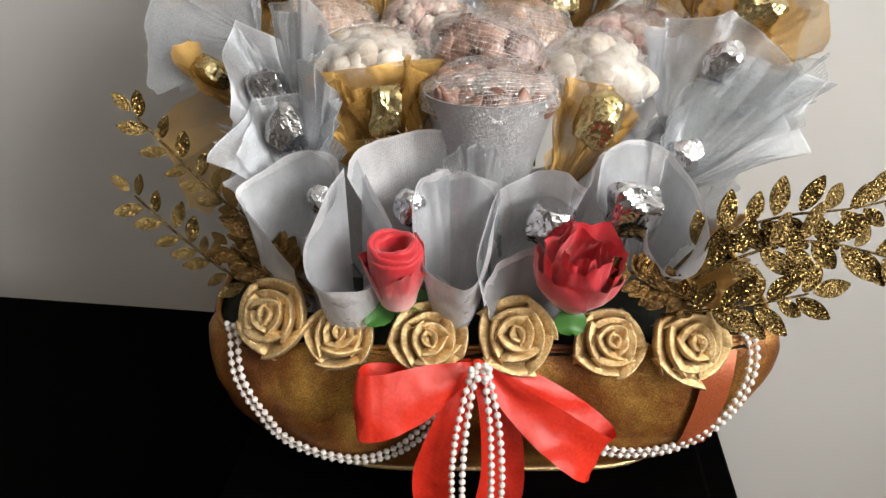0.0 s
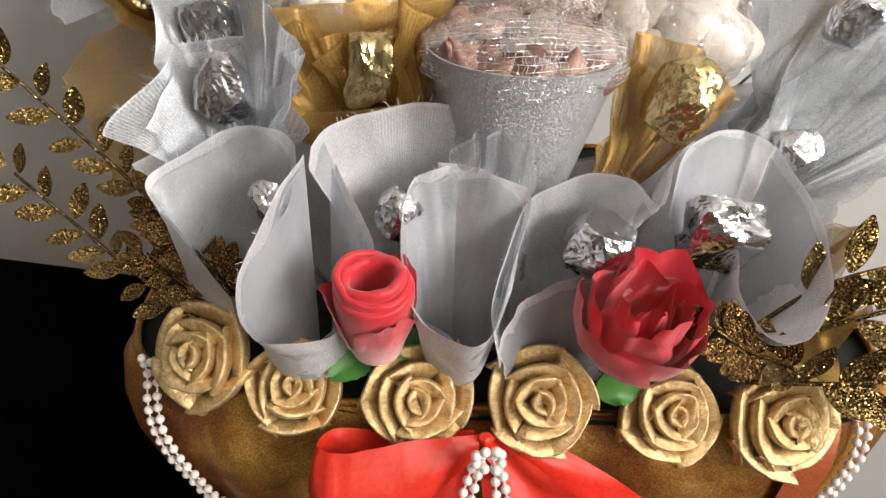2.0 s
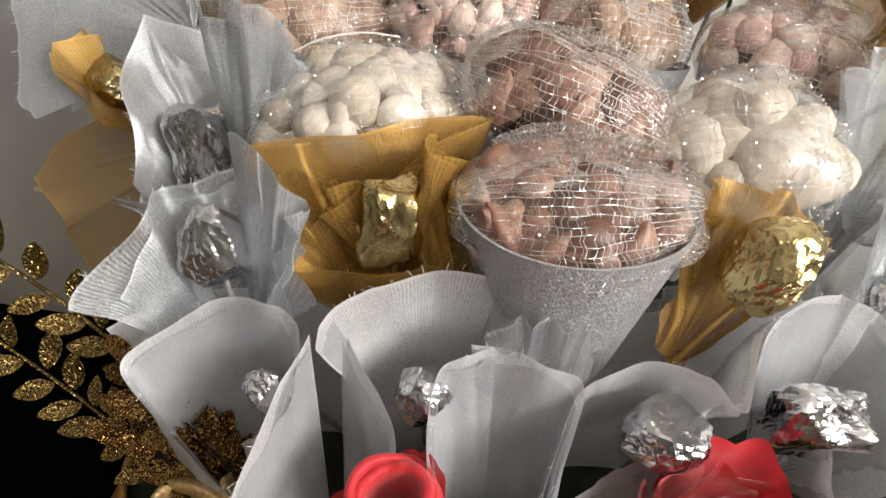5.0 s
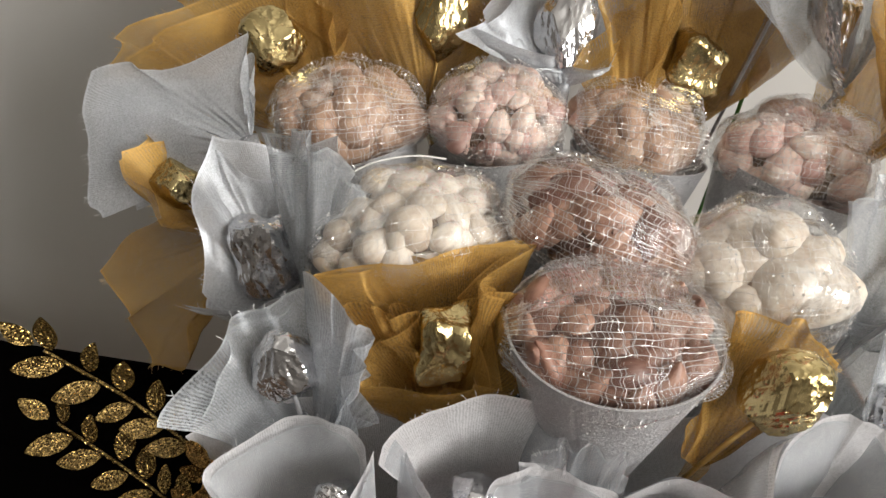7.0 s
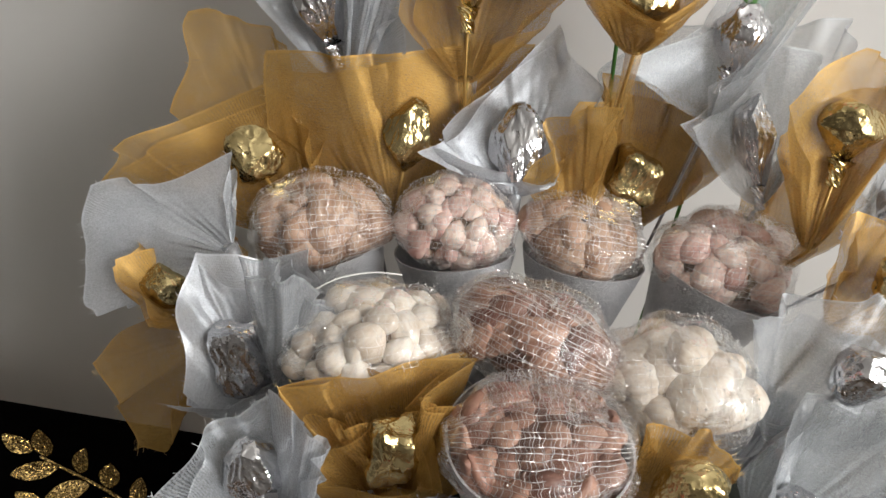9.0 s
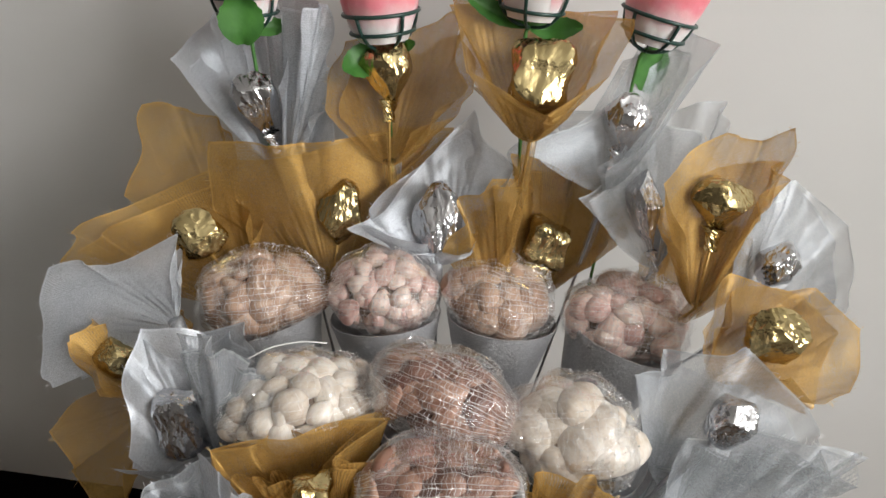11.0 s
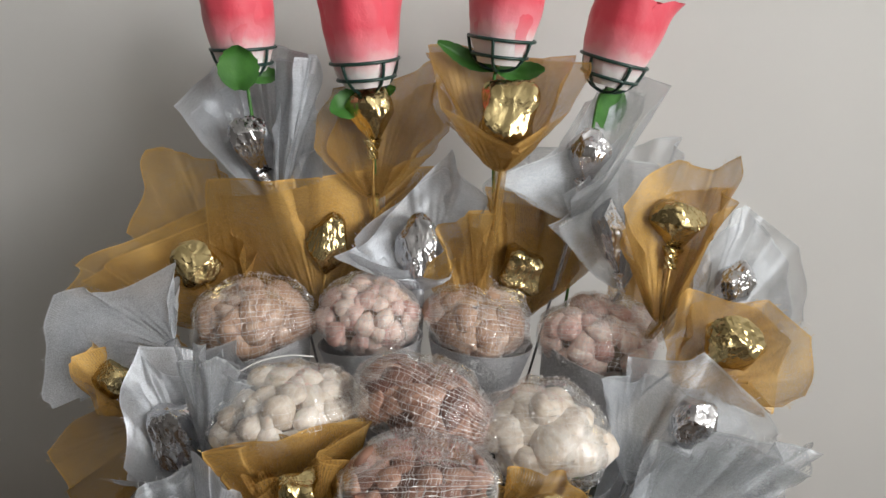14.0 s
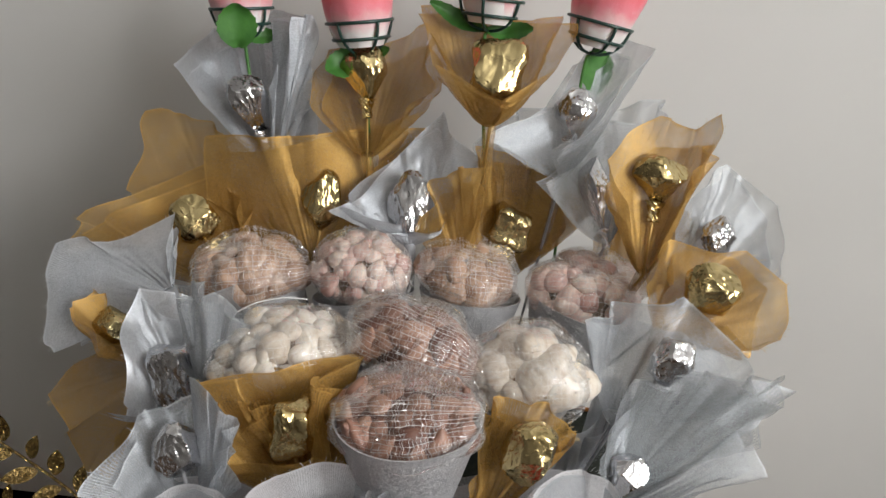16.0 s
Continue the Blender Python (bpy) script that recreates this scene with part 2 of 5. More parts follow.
def mat_petal(name, low, mid, high, z0, z1):
    """Dyed cloth petal: pale at the foot, deep at the rim, along its own height."""
    m = Mat(name)
    sep = m.n.new("ShaderNodeSeparateXYZ")
    m.link(m.coords(), sep.inputs[0])
    mr = m.node("ShaderNodeMapRange", From_Min=z0, From_Max=z1)
    n = m.noise(70, 4)
    ad = m.n.new("ShaderNodeMath"); ad.operation = "MULTIPLY_ADD"; ad.inputs[1].default_value = 0.014
    m.link(n.outputs["Fac"], ad.inputs[0]); m.link(sep.outputs["Z"], ad.inputs[2])
    # the dye reaches further down on some petals than on others
    info = m.n.new("ShaderNodeObjectInfo")
    dye = m.node("ShaderNodeMapRange", To_Min=-0.005, To_Max=0.004)
    m.link(info.outputs["Random"], dye.inputs["Value"])
    a2 = m.n.new("ShaderNodeMath"); a2.operation = "ADD"
    m.link(ad.outputs[0], a2.inputs[0]); m.link(dye.outputs[0], a2.inputs[1])
    m.link(a2.outputs[0], mr.inputs["Value"])
    r = m.ramp(mr.outputs[0], [(0.24, low), (0.62, mid), (0.97, high)])
    m.link(r.outputs[0], m.bsdf.inputs["Base Color"])
    b = m.bump(m.noise(45, 4).outputs["Fac"], 0.45, 0.004)
    m.bump(m.noise(900, 2).outputs["Fac"], 0.15, 0.0004, prev=b)
    return m.set(Roughness=0.55, Sheen_Weight=0.3, Subsurface_Weight=0.05).m


# dark tone for unseen walls: cuts fill light and darkens the foil's reflections
DIM_WALL = mat_plain("taupe_fill_cut", (0.14, 0.13, 0.12), (0.18, 0.17, 0.16), 3, 0.8, 0.05)
WALL, TABLE, FLOOR = mat_wall(), mat_black_lacquer(), mat_floor()
SILVER = mat_organza("silver_organza", (0.50, 0.525, 0.56), (0.66, 0.685, 0.72), 0.70, 0.30, 0.36)
SHEER = mat_organza("sheer_silver_organza", (0.50, 0.525, 0.555), (0.64, 0.67, 0.70), 0.42, 0.24)
VEIL = mat_organza("thin_silver_veil", (0.46, 0.49, 0.51), (0.58, 0.61, 0.63), 0.30, 0.2)
GOLD = mat_organza("gold_organza", (0.45, 0.26, 0.07), (0.64, 0.41, 0.14), 0.58, 0.28, 0.42)
FOIL_S = mat_foil("silver_foil", (0.46, 0.46, 0.48), (0.82, 0.82, 0.84), 0.16)
FOIL_G = mat_foil("gold_foil", (0.34, 0.26, 0.11), (0.74, 0.60, 0.31), 0.18)
SATIN = mat_satin("gold_satin", (0.50, 0.33, 0.14), (0.94, 0.70, 0.37), 0.76, 0.29, 0.40, 0.05, 0.42, (110.0, 16.0, 1.0), 0.7)
RED_SATIN = mat_satin("red_satin", (0.58, 0.020, 0.010), (0.76, 0.045, 0.022), 0.0, 0.27, 0.08, 0.0)
GLIT_G = mat_glitter("gold_glitter", (0.030, 0.017, 0.005), (0.27, 0.18, 0.06), 1500, 0.24, 0.8)
GLIT_B = mat_glitter("copper_glitter", (0.03, 0.015, 0.004), (0.19, 0.105, 0.03), 1500)
GLIT_S = mat_glitter("silver_glitter_paper", (0.44, 0.44, 0.46), (0.68, 0.68, 0.70), 3400, 0.36, 0.45)
BASKET = mat_basket_cloth()
PEARL = mat_plain("pearl", (0.74, 0.68, 0.64), (0.82, 0.77, 0.73), 80, 0.18, 0, Coat_Weight=0.6)
GREEN = mat_plain("green_cloth_leaf", (0.035, 0.13, 0.02), (0.07, 0.22, 0.035), 50, 0.5, 0.3, 0.002)
WIRE = mat_plain("dark_green_plastic", (0.01, 0.035, 0.028), (0.016, 0.05, 0.04), 90, 0.35, 0.05)
STICK = mat_plain("grey_stick", (0.25, 0.25, 0.26), (0.4, 0.4, 0.42), 120, 0.4, 0.1)
GOLD_STICK = mat_plain("gold_stick", (0.35, 0.2, 0.05), (0.5, 0.32, 0.1), 120, 0.35, 0.1, Metallic=0.5)
RED_PETAL = mat_petal("red_petal", (0.80, 0.42, 0.40), (0.64, 0.07, 0.085), (0.56, 0.014, 0.024), 0.0, 0.044)
PINK_PETAL = mat_petal("pink_petal", (0.86, 0.80, 0.78), (0.80, 0.24, 0.28), (0.72, 0.065, 0.10), 0.006, 0.050)
FILM = mat_film("clear_film", 0.008)
FILM_M = mat_film("hazy_film", 0.05)
RUFFLE = mat_organza("doubled_silver_organza", (0.66, 0.66, 0.68), (0.82, 0.82, 0.84), 0.80, 0.28, 0.22)
NET = mat_glitter("silver_net", (0.60, 0.59, 0.59), (0.90, 0.89, 0.89), 520, 0.30, 0.35)
SHALLOT = mat_clove("shallot_skin", (0.30, 0.155, 0.11), (0.46, 0.28, 0.205), (0.17, 0.078, 0.058), (0.34, 0.21, 0.18))
TAN = mat_clove("brown_nut_skin", (0.48, 0.32, 0.22), (0.62, 0.45, 0.34), (0.40, 0.25, 0.17), (0.55, 0.42, 0.36))
GARLIC = mat_clove("garlic_skin", (0.70, 0.64, 0.56), (0.80, 0.75, 0.68), (0.60, 0.53, 0.45), (0.66, 0.56, 0.46))
PINKISH = mat_clove("pink_clove_skin", (0.78, 0.61, 0.52), (0.84, 0.72, 0.63), (0.64, 0.42, 0.37), (0.66, 0.44, 0.42))
# darker than the skins: shade between the pieces, put into the colour
HOLLOW = mat_plain("brown_gap_shade", (0.08, 0.04, 0.03), (0.15, 0.08, 0.06), 60, 0.7, 0.2)
HOLLOW_P = mat_plain("pale_gap_shade", (0.20, 0.14, 0.10), (0.30, 0.22, 0.16), 60, 0.7, 0.2)
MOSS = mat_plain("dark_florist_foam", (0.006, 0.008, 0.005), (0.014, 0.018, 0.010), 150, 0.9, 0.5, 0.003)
THREAD = mat_plain("pale_thread", (0.6, 0.6, 0.62), (0.75, 0.75, 0.77), 90, 0.5, 0)
GOLD_THREAD = mat_plain("gold_thread", (0.5, 0.33, 0.12), (0.7, 0.5, 0.22), 90, 0.5, 0)
# near-white colour that stands in for glints on the nets
SPECK = mat_plain("white_glint", (0.92, 0.92, 0.92), (0.96, 0.96, 0.96), 50, 0.15, 0, Metallic=0.3)
FRAME_W = mat_plain("white_window_paint", (0.7, 0.7, 0.68), (0.78, 0.78, 0.76), 40, 0.4, 0.05)


# ---------- building helpers ----------
def vec(*a):
    return Vector(a)


def grid_mesh(nu, nv, f, wrap_u=False, smooth=True, uv_scale=(1, 1)):
    """A sheet of nu x nv points; f(u, v) with u, v in 0..1 gives each place."""
    vs, fs, uvs = [], [], []
    for i in range(nu):
        u = i / (nu if wrap_u else nu - 1)
        for j in range(nv):
            v = j / (nv - 1)
            vs.append(tuple(f(u, v)))
            uvs.append((u * uv_scale[0], v * uv_scale[1]))
    for i in range(nu if wrap_u else nu - 1):
        k = (i + 1) % nu
        for j in range(nv - 1):
            fs.append((i * nv + j, k * nv + j, k * nv + j + 1, i * nv + j + 1))
    me = bpy.data.meshes.new("sheet")
    me.from_pydata(vs, [], fs)
    layer = me.uv_layers.new(name="UVMap")
    for loop in me.loops:
        layer.data[loop.index].uv = uvs[loop.vertex_index]
    if smooth:
        me.shade_smooth()
    return me


def joined(meshes):
    """Several meshes as one."""
    bm = bmesh.new()
    for me in meshes:
        bm.from_mesh(me)
    out = bpy.data.meshes.new("joined")
    bm.to_mesh(out)
    bm.free()
    return out


def tube(points, radius, sides=8, taper=1.0):
    """A round rod along a line of points, closed at its ends."""
    pts = [Vector(p) for p in points]
    n = len(pts)
    vs, fs = [], []
    side = None
    for i, p in enumerate(pts):
        d = (pts[min(i + 1, n - 1)] - pts[max(i - 1, 0)]).normalized()
        if side is None:
            side = d.orthogonal().normalized()
        side = (side - d * side.dot(d)).normalized()
        up = d.cross(side)
        r = radius * (1 + (taper - 1) * i / max(1, n - 1))
        for k in range(sides):
            a = 2 * math.pi * k / sides
            vs.append(tuple(p + side * (r * math.cos(a)) + up * (r * math.sin(a))))
    for i in range(n - 1):
        for k in range(sides):
            k2 = (k + 1) % sides
            fs.append((i * sides + k, i * sides + k2, (i + 1) * sides + k2, (i + 1) * sides + k))
    fs.append(tuple(range(sides))[::-1])
    fs.append(tuple((n - 1) * sides + k for k in range(sides)))
    me = bpy.data.meshes.new("rod")
    me.from_pydata(vs, [], fs)
    me.shade_smooth()
    return me


def spline(pts, n):
    """n places along a smooth line through the given ones."""
    P = [Vector(p) for p in pts]
    P = [2 * P[0] - P[1]] + P + [2 * P[-1] - P[-2]]
    out = []
    for i in range(n):
        s = i / (n - 1) * (len(P) - 3)
        k = min(int(s), len(P) - 4)
        t = s - k
        a, b, c, d = P[k:k + 4]
        out.append(0.5 * ((2 * b) + (c - a) * t + (2 * a - 5 * b + 4 * c - d) * t * t + (3 * b - 3 * c + d - a) * t ** 3))
    return out


def box_mesh(x0, x1, y0, y1, z0, z1, bevel=0.0):
    bm = bmesh.new()
    bmesh.ops.create_cube(bm, size=1)
    for v in bm.verts:
        v.co = Vector(((x0 + x1) / 2 + v.co.x * (x1 - x0), (y0 + y1) / 2 + v.co.y * (y1 - y0), (z0 + z1) / 2 + v.co.z * (z1 - z0)))
    if bevel:
        bmesh.ops.bevel(bm, geom=list(bm.edges), offset=bevel, segments=2, affect="EDGES", profile=0.5)
    me = bpy.data.meshes.new("box")
    bm.to_mesh(me)
    bm.free()
    return me


def part(name, me, material, parent=None, label="", m=None):
    """Links a mesh as one object, under a thing or a part."""
    if material is not None and not me.materials:
        me.materials.append(material)
    ob = new(name, me)
    if parent is not None:
        ob.parent = parent
    if m is not None:
        ob.matrix_basis = m
    if label:
        tagged(ob, label)
    return ob


def thing(name, place, label, category, group="", turn=None):
    ob = new(name)
    ob.empty_display_size = 0.02
    ob.matrix_basis = Matrix.Translation(place) @ (turn.to_4x4() if turn is not None else Matrix())
    return tagged(ob, label, category, group)


def axis_turn(z_axis, hint=(0, -1, 0)):
    """A turn whose z runs along z_axis and whose -y looks towards hint."""
    z = Vector(z_axis).normalized()
    y = -Vector(hint)
    y = (y - z * y.dot(z)).normalized()
    x = y.cross(z)
    return Matrix((x, y, z)).transposed()


# ---------- the room ----------
SLOPE = -0.117
TURN_WALL = math.atan(SLOPE)


def structure(name, me, mat, label):
    ob = part(name, me, mat)
    return tagged(ob, label, kind="structure")


wall = structure("wall_north", box_mesh(-2.6, 2.4, 0, 0.12, FLOOR_Z, ROOM_TOP), WALL, "plain off-white painted wall behind the table")
wall.matrix_basis = Matrix.Translation((0, 0.84, 0)) @ Matrix.Rotation(TURN_WALL, 4, "Z")
# west and south walls are added out of view, dark to hold back fill
structure("wall_west", box_mesh(ROOM_L - 0.12, ROOM_L, ROOM_F, 1.0, FLOOR_Z, ROOM_TOP), DIM_WALL, "unseen plain taupe side wall, kept dark to cut fill light")
structure("wall_south", box_mesh(ROOM_L - 0.12, ROOM_R + 0.12, ROOM_F - 0.12, ROOM_F, FLOOR_Z, ROOM_TOP), DIM_WALL, "unseen plain taupe wall behind the camera, kept dark to cut fill light")
east = [box_mesh(ROOM_R, ROOM_R + 0.12, ROOM_F, WIN_Y0, FLOOR_Z, ROOM_TOP), box_mesh(ROOM_R, ROOM_R + 0.12, WIN_Y1, 1.0, FLOOR_Z, ROOM_TOP),
        box_mesh(ROOM_R, ROOM_R + 0.12, WIN_Y0, WIN_Y1, FLOOR_Z, WIN_Z0), box_mesh(ROOM_R, ROOM_R + 0.12, WIN_Y0, WIN_Y1, WIN_Z1, ROOM_TOP)]
structure("wall_east", joined(east), WALL, "off-white painted wall with a window opening")
structure("floor", box_mesh(ROOM_L - 0.12, ROOM_R + 0.12, ROOM_F - 0.12, 1.2, FLOOR_Z - 0.1, FLOOR_Z), FLOOR, "brown wooden floor")
structure("ceiling", box_mesh(ROOM_L - 0.12, ROOM_R + 0.12, ROOM_F - 0.12, 1.2, ROOM_TOP, ROOM_TOP + 0.1), WALL, "white painted ceiling")
win = thing("window_1", (ROOM_R + 0.02, 0, 0), "white-framed window letting daylight in", "window")
tagged(win, kind="structure")
for nm, b in (("jamb", (WIN_Y0, WIN_Y0 + 0.05, WIN_Z0, WIN_Z1)), ("jamb", (WIN_Y1 - 0.05, WIN_Y1, WIN_Z0, WIN_Z1)),
              ("head", (WIN_Y0 + 0.05, WIN_Y1 - 0.05, WIN_Z1 - 0.05, WIN_Z1)), ("sill", (WIN_Y0 + 0.05, WIN_Y1 - 0.05, WIN_Z0, WIN_Z0 + 0.05)),
              ("mullion", (-1.03, -0.97, WIN_Z0 + 0.05, WIN_Z1 - 0.05))):
    part(nm, box_mesh(-0.015, 0.02, *b, 0.004), FRAME_W, win)

# the black table: top, apron and legs
table = thing("side_table", (0, 0, -0.03), "glossy black lacquered side table against the wall", "table", turn=Matrix.Rotation(TURN_WALL, 3, "Z"))
part("tabletop", box_mesh(-1.02, 0.230, 0.20, 0.682, -0.035, 0.0, 0.004), TABLE, table)
part("apron", box_mesh(-0.99, 0.205, 0.23, 0.66, -0.11, -0.0355, 0.002), TABLE, table)
for lx in (-0.97, 0.14):
    for ly in (0.25, 0.60):
        part("leg", box_mesh(lx, lx + 0.05, ly, ly + 0.05, FLOOR_Z + 0.03, -0.1105, 0.003), TABLE, table)

# ---------- basket ----------
BX, BY, BN = 0.037, 0.470, 5.0
BASKET_FOOT = 0.086
BASKET_PROFILE = [(0.086, 0.120, 0.105), (0.090, 0.140, 0.114), (0.104, 0.168, 0.122), (0.120, 0.188, 0.125), (0.14, 0.202, 0.127),
                  (0.165, 0.212, 0.126), (0.185, 0.215, 0.122), (0.198, 0.213, 0.116), (0.206, 0.206, 0.110)]
BACK = 1.55


def basket_radii(z):
    P = BASKET_PROFILE
    z = min(max(z, P[0][0]), P[-1][0])
    for a, b in zip(P, P[1:]):
        if z <= b[0]:
            s = (z - a[0]) / (b[0] - a[0])
            return a[1] + (b[1] - a[1]) * s, a[2] + (b[2] - a[2]) * s
    return P[-1][1:]


def basket_point(ang, z, grow=0.0):
    rx, ry = basket_radii(z)
    c, s = math.cos(ang), math.sin(ang)
    k = (abs(c) ** BN + abs(s) ** BN) ** (-1 / BN)
    return vec(BX + (rx + grow) * k * c, BY + (ry * (BACK if s > 0 else 1) + grow) * k * s, z)


def basket_front(x, z, grow=0.0):
    rx, ry = basket_radii(z)
    q = min(abs((x - BX) / (rx + grow)), 0.985)
    return vec(x, BY - (ry + grow) * (1 - q ** BN) ** (1 / BN), z)


def build_basket():
    base = thing("gift_basket", (BX, BY, BASKET_FOOT), "boat-shaped basket covered in gold tissue fabric on a black box", "basket")
    o = vec(BX, BY, BASKET_FOOT)

    def side(u, v):
        z = BASKET_FOOT + v * 0.120
        p = basket_point(2 * math.pi * u, z)
        n = noise.noise((u * 34, v * 1.2, 3.1)) * 0.006 + noise.noise((u * 80, v * 3, 7)) * 0.002
        d = vec(p.x - BX, p.y - BY, 0).normalized()
        return p + d * n * min(1, v * 3) - o

    part("fabric_cover", grid_mesh(180, 26, side, True), BASKET, base)
    rim = [basket_point(2 * math.pi * i / 90, 0.205) - o for i in range(91)]
    part("rim", tube(rim, 0.0022, 8), BASKET, base)
    lip = [basket_point(2 * math.pi * i / 90, 0.0905, 0.001) - o for i in range(91)]
    part("lower_edge", tube(lip, 0.0022, 6), SATIN, base, "gold-edged seam")
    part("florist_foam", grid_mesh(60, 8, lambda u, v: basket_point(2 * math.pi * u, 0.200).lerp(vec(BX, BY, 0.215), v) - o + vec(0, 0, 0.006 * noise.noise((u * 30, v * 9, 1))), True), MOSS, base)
    # a red ribbon band that shows under the tissue
    part("ribbon_band", grid_mesh(8, 12, lambda u, v: basket_front(0.168 + 0.022 * u + 0.012 * v, 0.128 + 0.075 * v, 0.0055) - o), mat_plain("red_band_under_tissue", (0.32, 0.06, 0.02), (0.45, 0.12, 0.04), 700, 0.4, 0.2, Metallic=0.3), base, "red satin band under the tissue")
    return base


plinth = thing("black_box", (0.045, 0.43, -0.028), "low glossy black box under the basket on the table", "box", turn=Matrix.Rotation(TURN_WALL, 3, "Z"))
part("lid", box_mesh(-0.20, 0.165, -0.16, 0.17, 0.090, 0.113, 0.003), TABLE, plinth)
part("body", box_mesh(-0.195, 0.160, -0.155, 0.165, -0.002, 0.0895, 0.002), TABLE, plinth)
build_basket()


# ---------- organza wraps with sweets on sticks ----------
def organza(corners, seed, ruffle=0.004, nu_per=14, nv=26):
    """A sheet gathered at its foot and spread to the given corners: gathers at the neck, a cupped body, soft folds and a wavy hem."""
    rnd = random.Random(seed)
    C = [Vector(c) for c in corners]
    total = sum((b - a).length for a, b in zip(C, C[1:]))
    soft = spline(C, 300)
    # a rounder run of the hem for the body of the cup
    for _ in range(26):
        soft2 = soft[:]
        for q in range(1, 299):
            soft2[q] = (soft[q - 1] + soft[q] * 2 + soft[q + 1]) / 4
        soft = soft2
    blur = soft[:]
    for _ in range(300):
        b2_ = blur[:]
        for q in range(1, 299):
            b2_[q] = (blur[q - 1] + blur[q] + blur[q + 1]) / 3
        blur = b2_
    axis = Vector((0, 0, 0))
    for c in C:
        axis += c.normalized()
    axis.normalize()
    ph = [rnd.uniform(0, 6.28) for _ in range(6)]
    nu = nu_per * (len(C) - 1) + 1
    k1, k2 = rnd.uniform(1.6, 2.6), rnd.uniform(4.2, 6.2)
    kg = max(9, round(total * 90))

    def hem(u, w):
        s = u * (len(C) - 1)
        i = min(int(s), len(C) - 2)
        straight = C[i].lerp(C[i + 1], s - i)
        q = u * 299
        a = min(int(q), 298)
        sm = soft[a].lerp(soft[a + 1], q - a)
        bl = blur[a].lerp(blur[a + 1], q - a)
        return bl.lerp(straight * 0.94 + sm * 0.06, w)

    def f(u, v):
        h = hem(u, min(1, 0.1 + 0.9 * v ** 1.6))
        along = axis * h.dot(axis)
        out = h - along
        p = along * v + out * (0.60 * v ** 0.5 + 0.40 * v ** 1.2)
        nrm = out.normalized() if out.length > 1e-5 else vec(0, -1, 0)
        w = v ** 1.4
        am = 0.6 + 0.9 * max(0.0, noise.noise((u * 3.1 + seed, 0.5, 2.0)) + 0.25)
        q = ruffle * w * math.sin(6.283 * k1 * u + ph[0] + 0.8 * v) + ruffle * 1.5 * am * v ** 3.2 * math.sin(6.283 * k2 * u + ph[1] + 2.2 * noise.noise((u * 5, 1.0, seed)))
        q += 0.0011 * math.sin(6.283 * kg * (u + 0.04 * noise.noise((u * 5, v, seed))) + ph[2]) * (1 - v) ** 0.8 * min(1, v * 5)
        q += 0.006 * w * noise.noise((u * 4 + seed, v * 2.5, seed * 0.37)) + 0.0022 * noise.noise((u * 13 + seed, v * 7, seed)) * v
        tw = 0.004 * w * noise.noise((u * 3.3, v * 2, seed * 2.1 + 9))
        return p + nrm * q + axis * tw

    return grid_mesh(nu, nv, f, uv_scale=(total * 9, 1.0))


def fringe(points, out, count, seed, length=0.006):
    """Frayed threads along a cut edge."""
    rnd = random.Random(seed)
    vs, fs = [], []
    for _ in range(count):
        i = rnd.randrange(1, len(points) - 1)
        p = points[i]
        t = (points[i + 1] - points[i - 1]).normalized()
        d = (out(i) + t * rnd.uniform(-0.9, 0.9) + vec(rnd.uniform(-0.4, 0.4), rnd.uniform(-0.4, 0.4), rnd.uniform(-0.4, 0.4))).normalized()
        ln = length * rnd.uniform(0.3, 1.2)
        s = t * 0.00011
        bend = vec(rnd.uniform(-1, 1), rnd.uniform(-1, 1), -0.6) * 0.3 * ln
        b = len(vs)
        for k in range(4):
            c = p + d * (ln * k / 3) + bend * (k / 3) ** 2
            vs.append(tuple(c - s)); vs.append(tuple(c + s))
        for k in range(3):
            fs.append((b + 2 * k, b + 2 * k + 1, b + 2 * k + 3, b + 2 * k + 2))
    me = bpy.data.meshes.new("fringe")
    me.from_pydata(vs, [], fs)
    return me


def foil_ball(seed, rx, ry, rz, shape="ball", sub=5):
    """A foil-wrapped sweet with crumpled facets; 'drop' narrows downward, 'block' is a squared piece."""
    rnd = random.Random(int(seed * 100))
    planes = []
    for _ in range(30):
        n = vec(rnd.gauss(0, 1), rnd.gauss(0, 1), rnd.gauss(0, 0.6)).normalized()
        planes.append((n, rnd.uniform(0.80, 1.0)))
    bm = bmesh.new()
    bmesh.ops.create_icosphere(bm, subdivisions=sub, radius=1)
    for v in bm.verts:
        d = v.co.normalized()
        if shape == "block":
            e = 5.0
            k = (abs(d.x) ** e + abs(d.y) ** e + abs(d.z) ** e) ** (-1 / e)
        else:
            k = 1.0
        cut = min(hh / max(d.dot(nn), 0.25) for nn, hh in planes)
        e1 = Vector((d.x * 3.4, d.y * 3.4, d.z * 1.9)) + Vector((0, seed, 0))
        n2 = 1 - 2.2 * abs(noise.noise(e1))
        n3 = 1 - 2.2 * abs(noise.noise(e1 * 2.3 + Vector((3, 1, seed))))
        k *= min(cut, 1.12) * (0.99 + 0.035 * n2 + 0.012 * n3)
        p = d * k
        if shape == "drop":
            s = 0.35 + 0.65 * min(1, (p.z + 1.15) / 1.3)
            p = Vector((p.x * s, p.y * s, p.z))
        v.co = Vector((p.x * rx, p.y * ry, p.z * rz))
    me = bpy.data.meshes.new("foil")
    bm.to_mesh(me)
    bm.free()
    return me


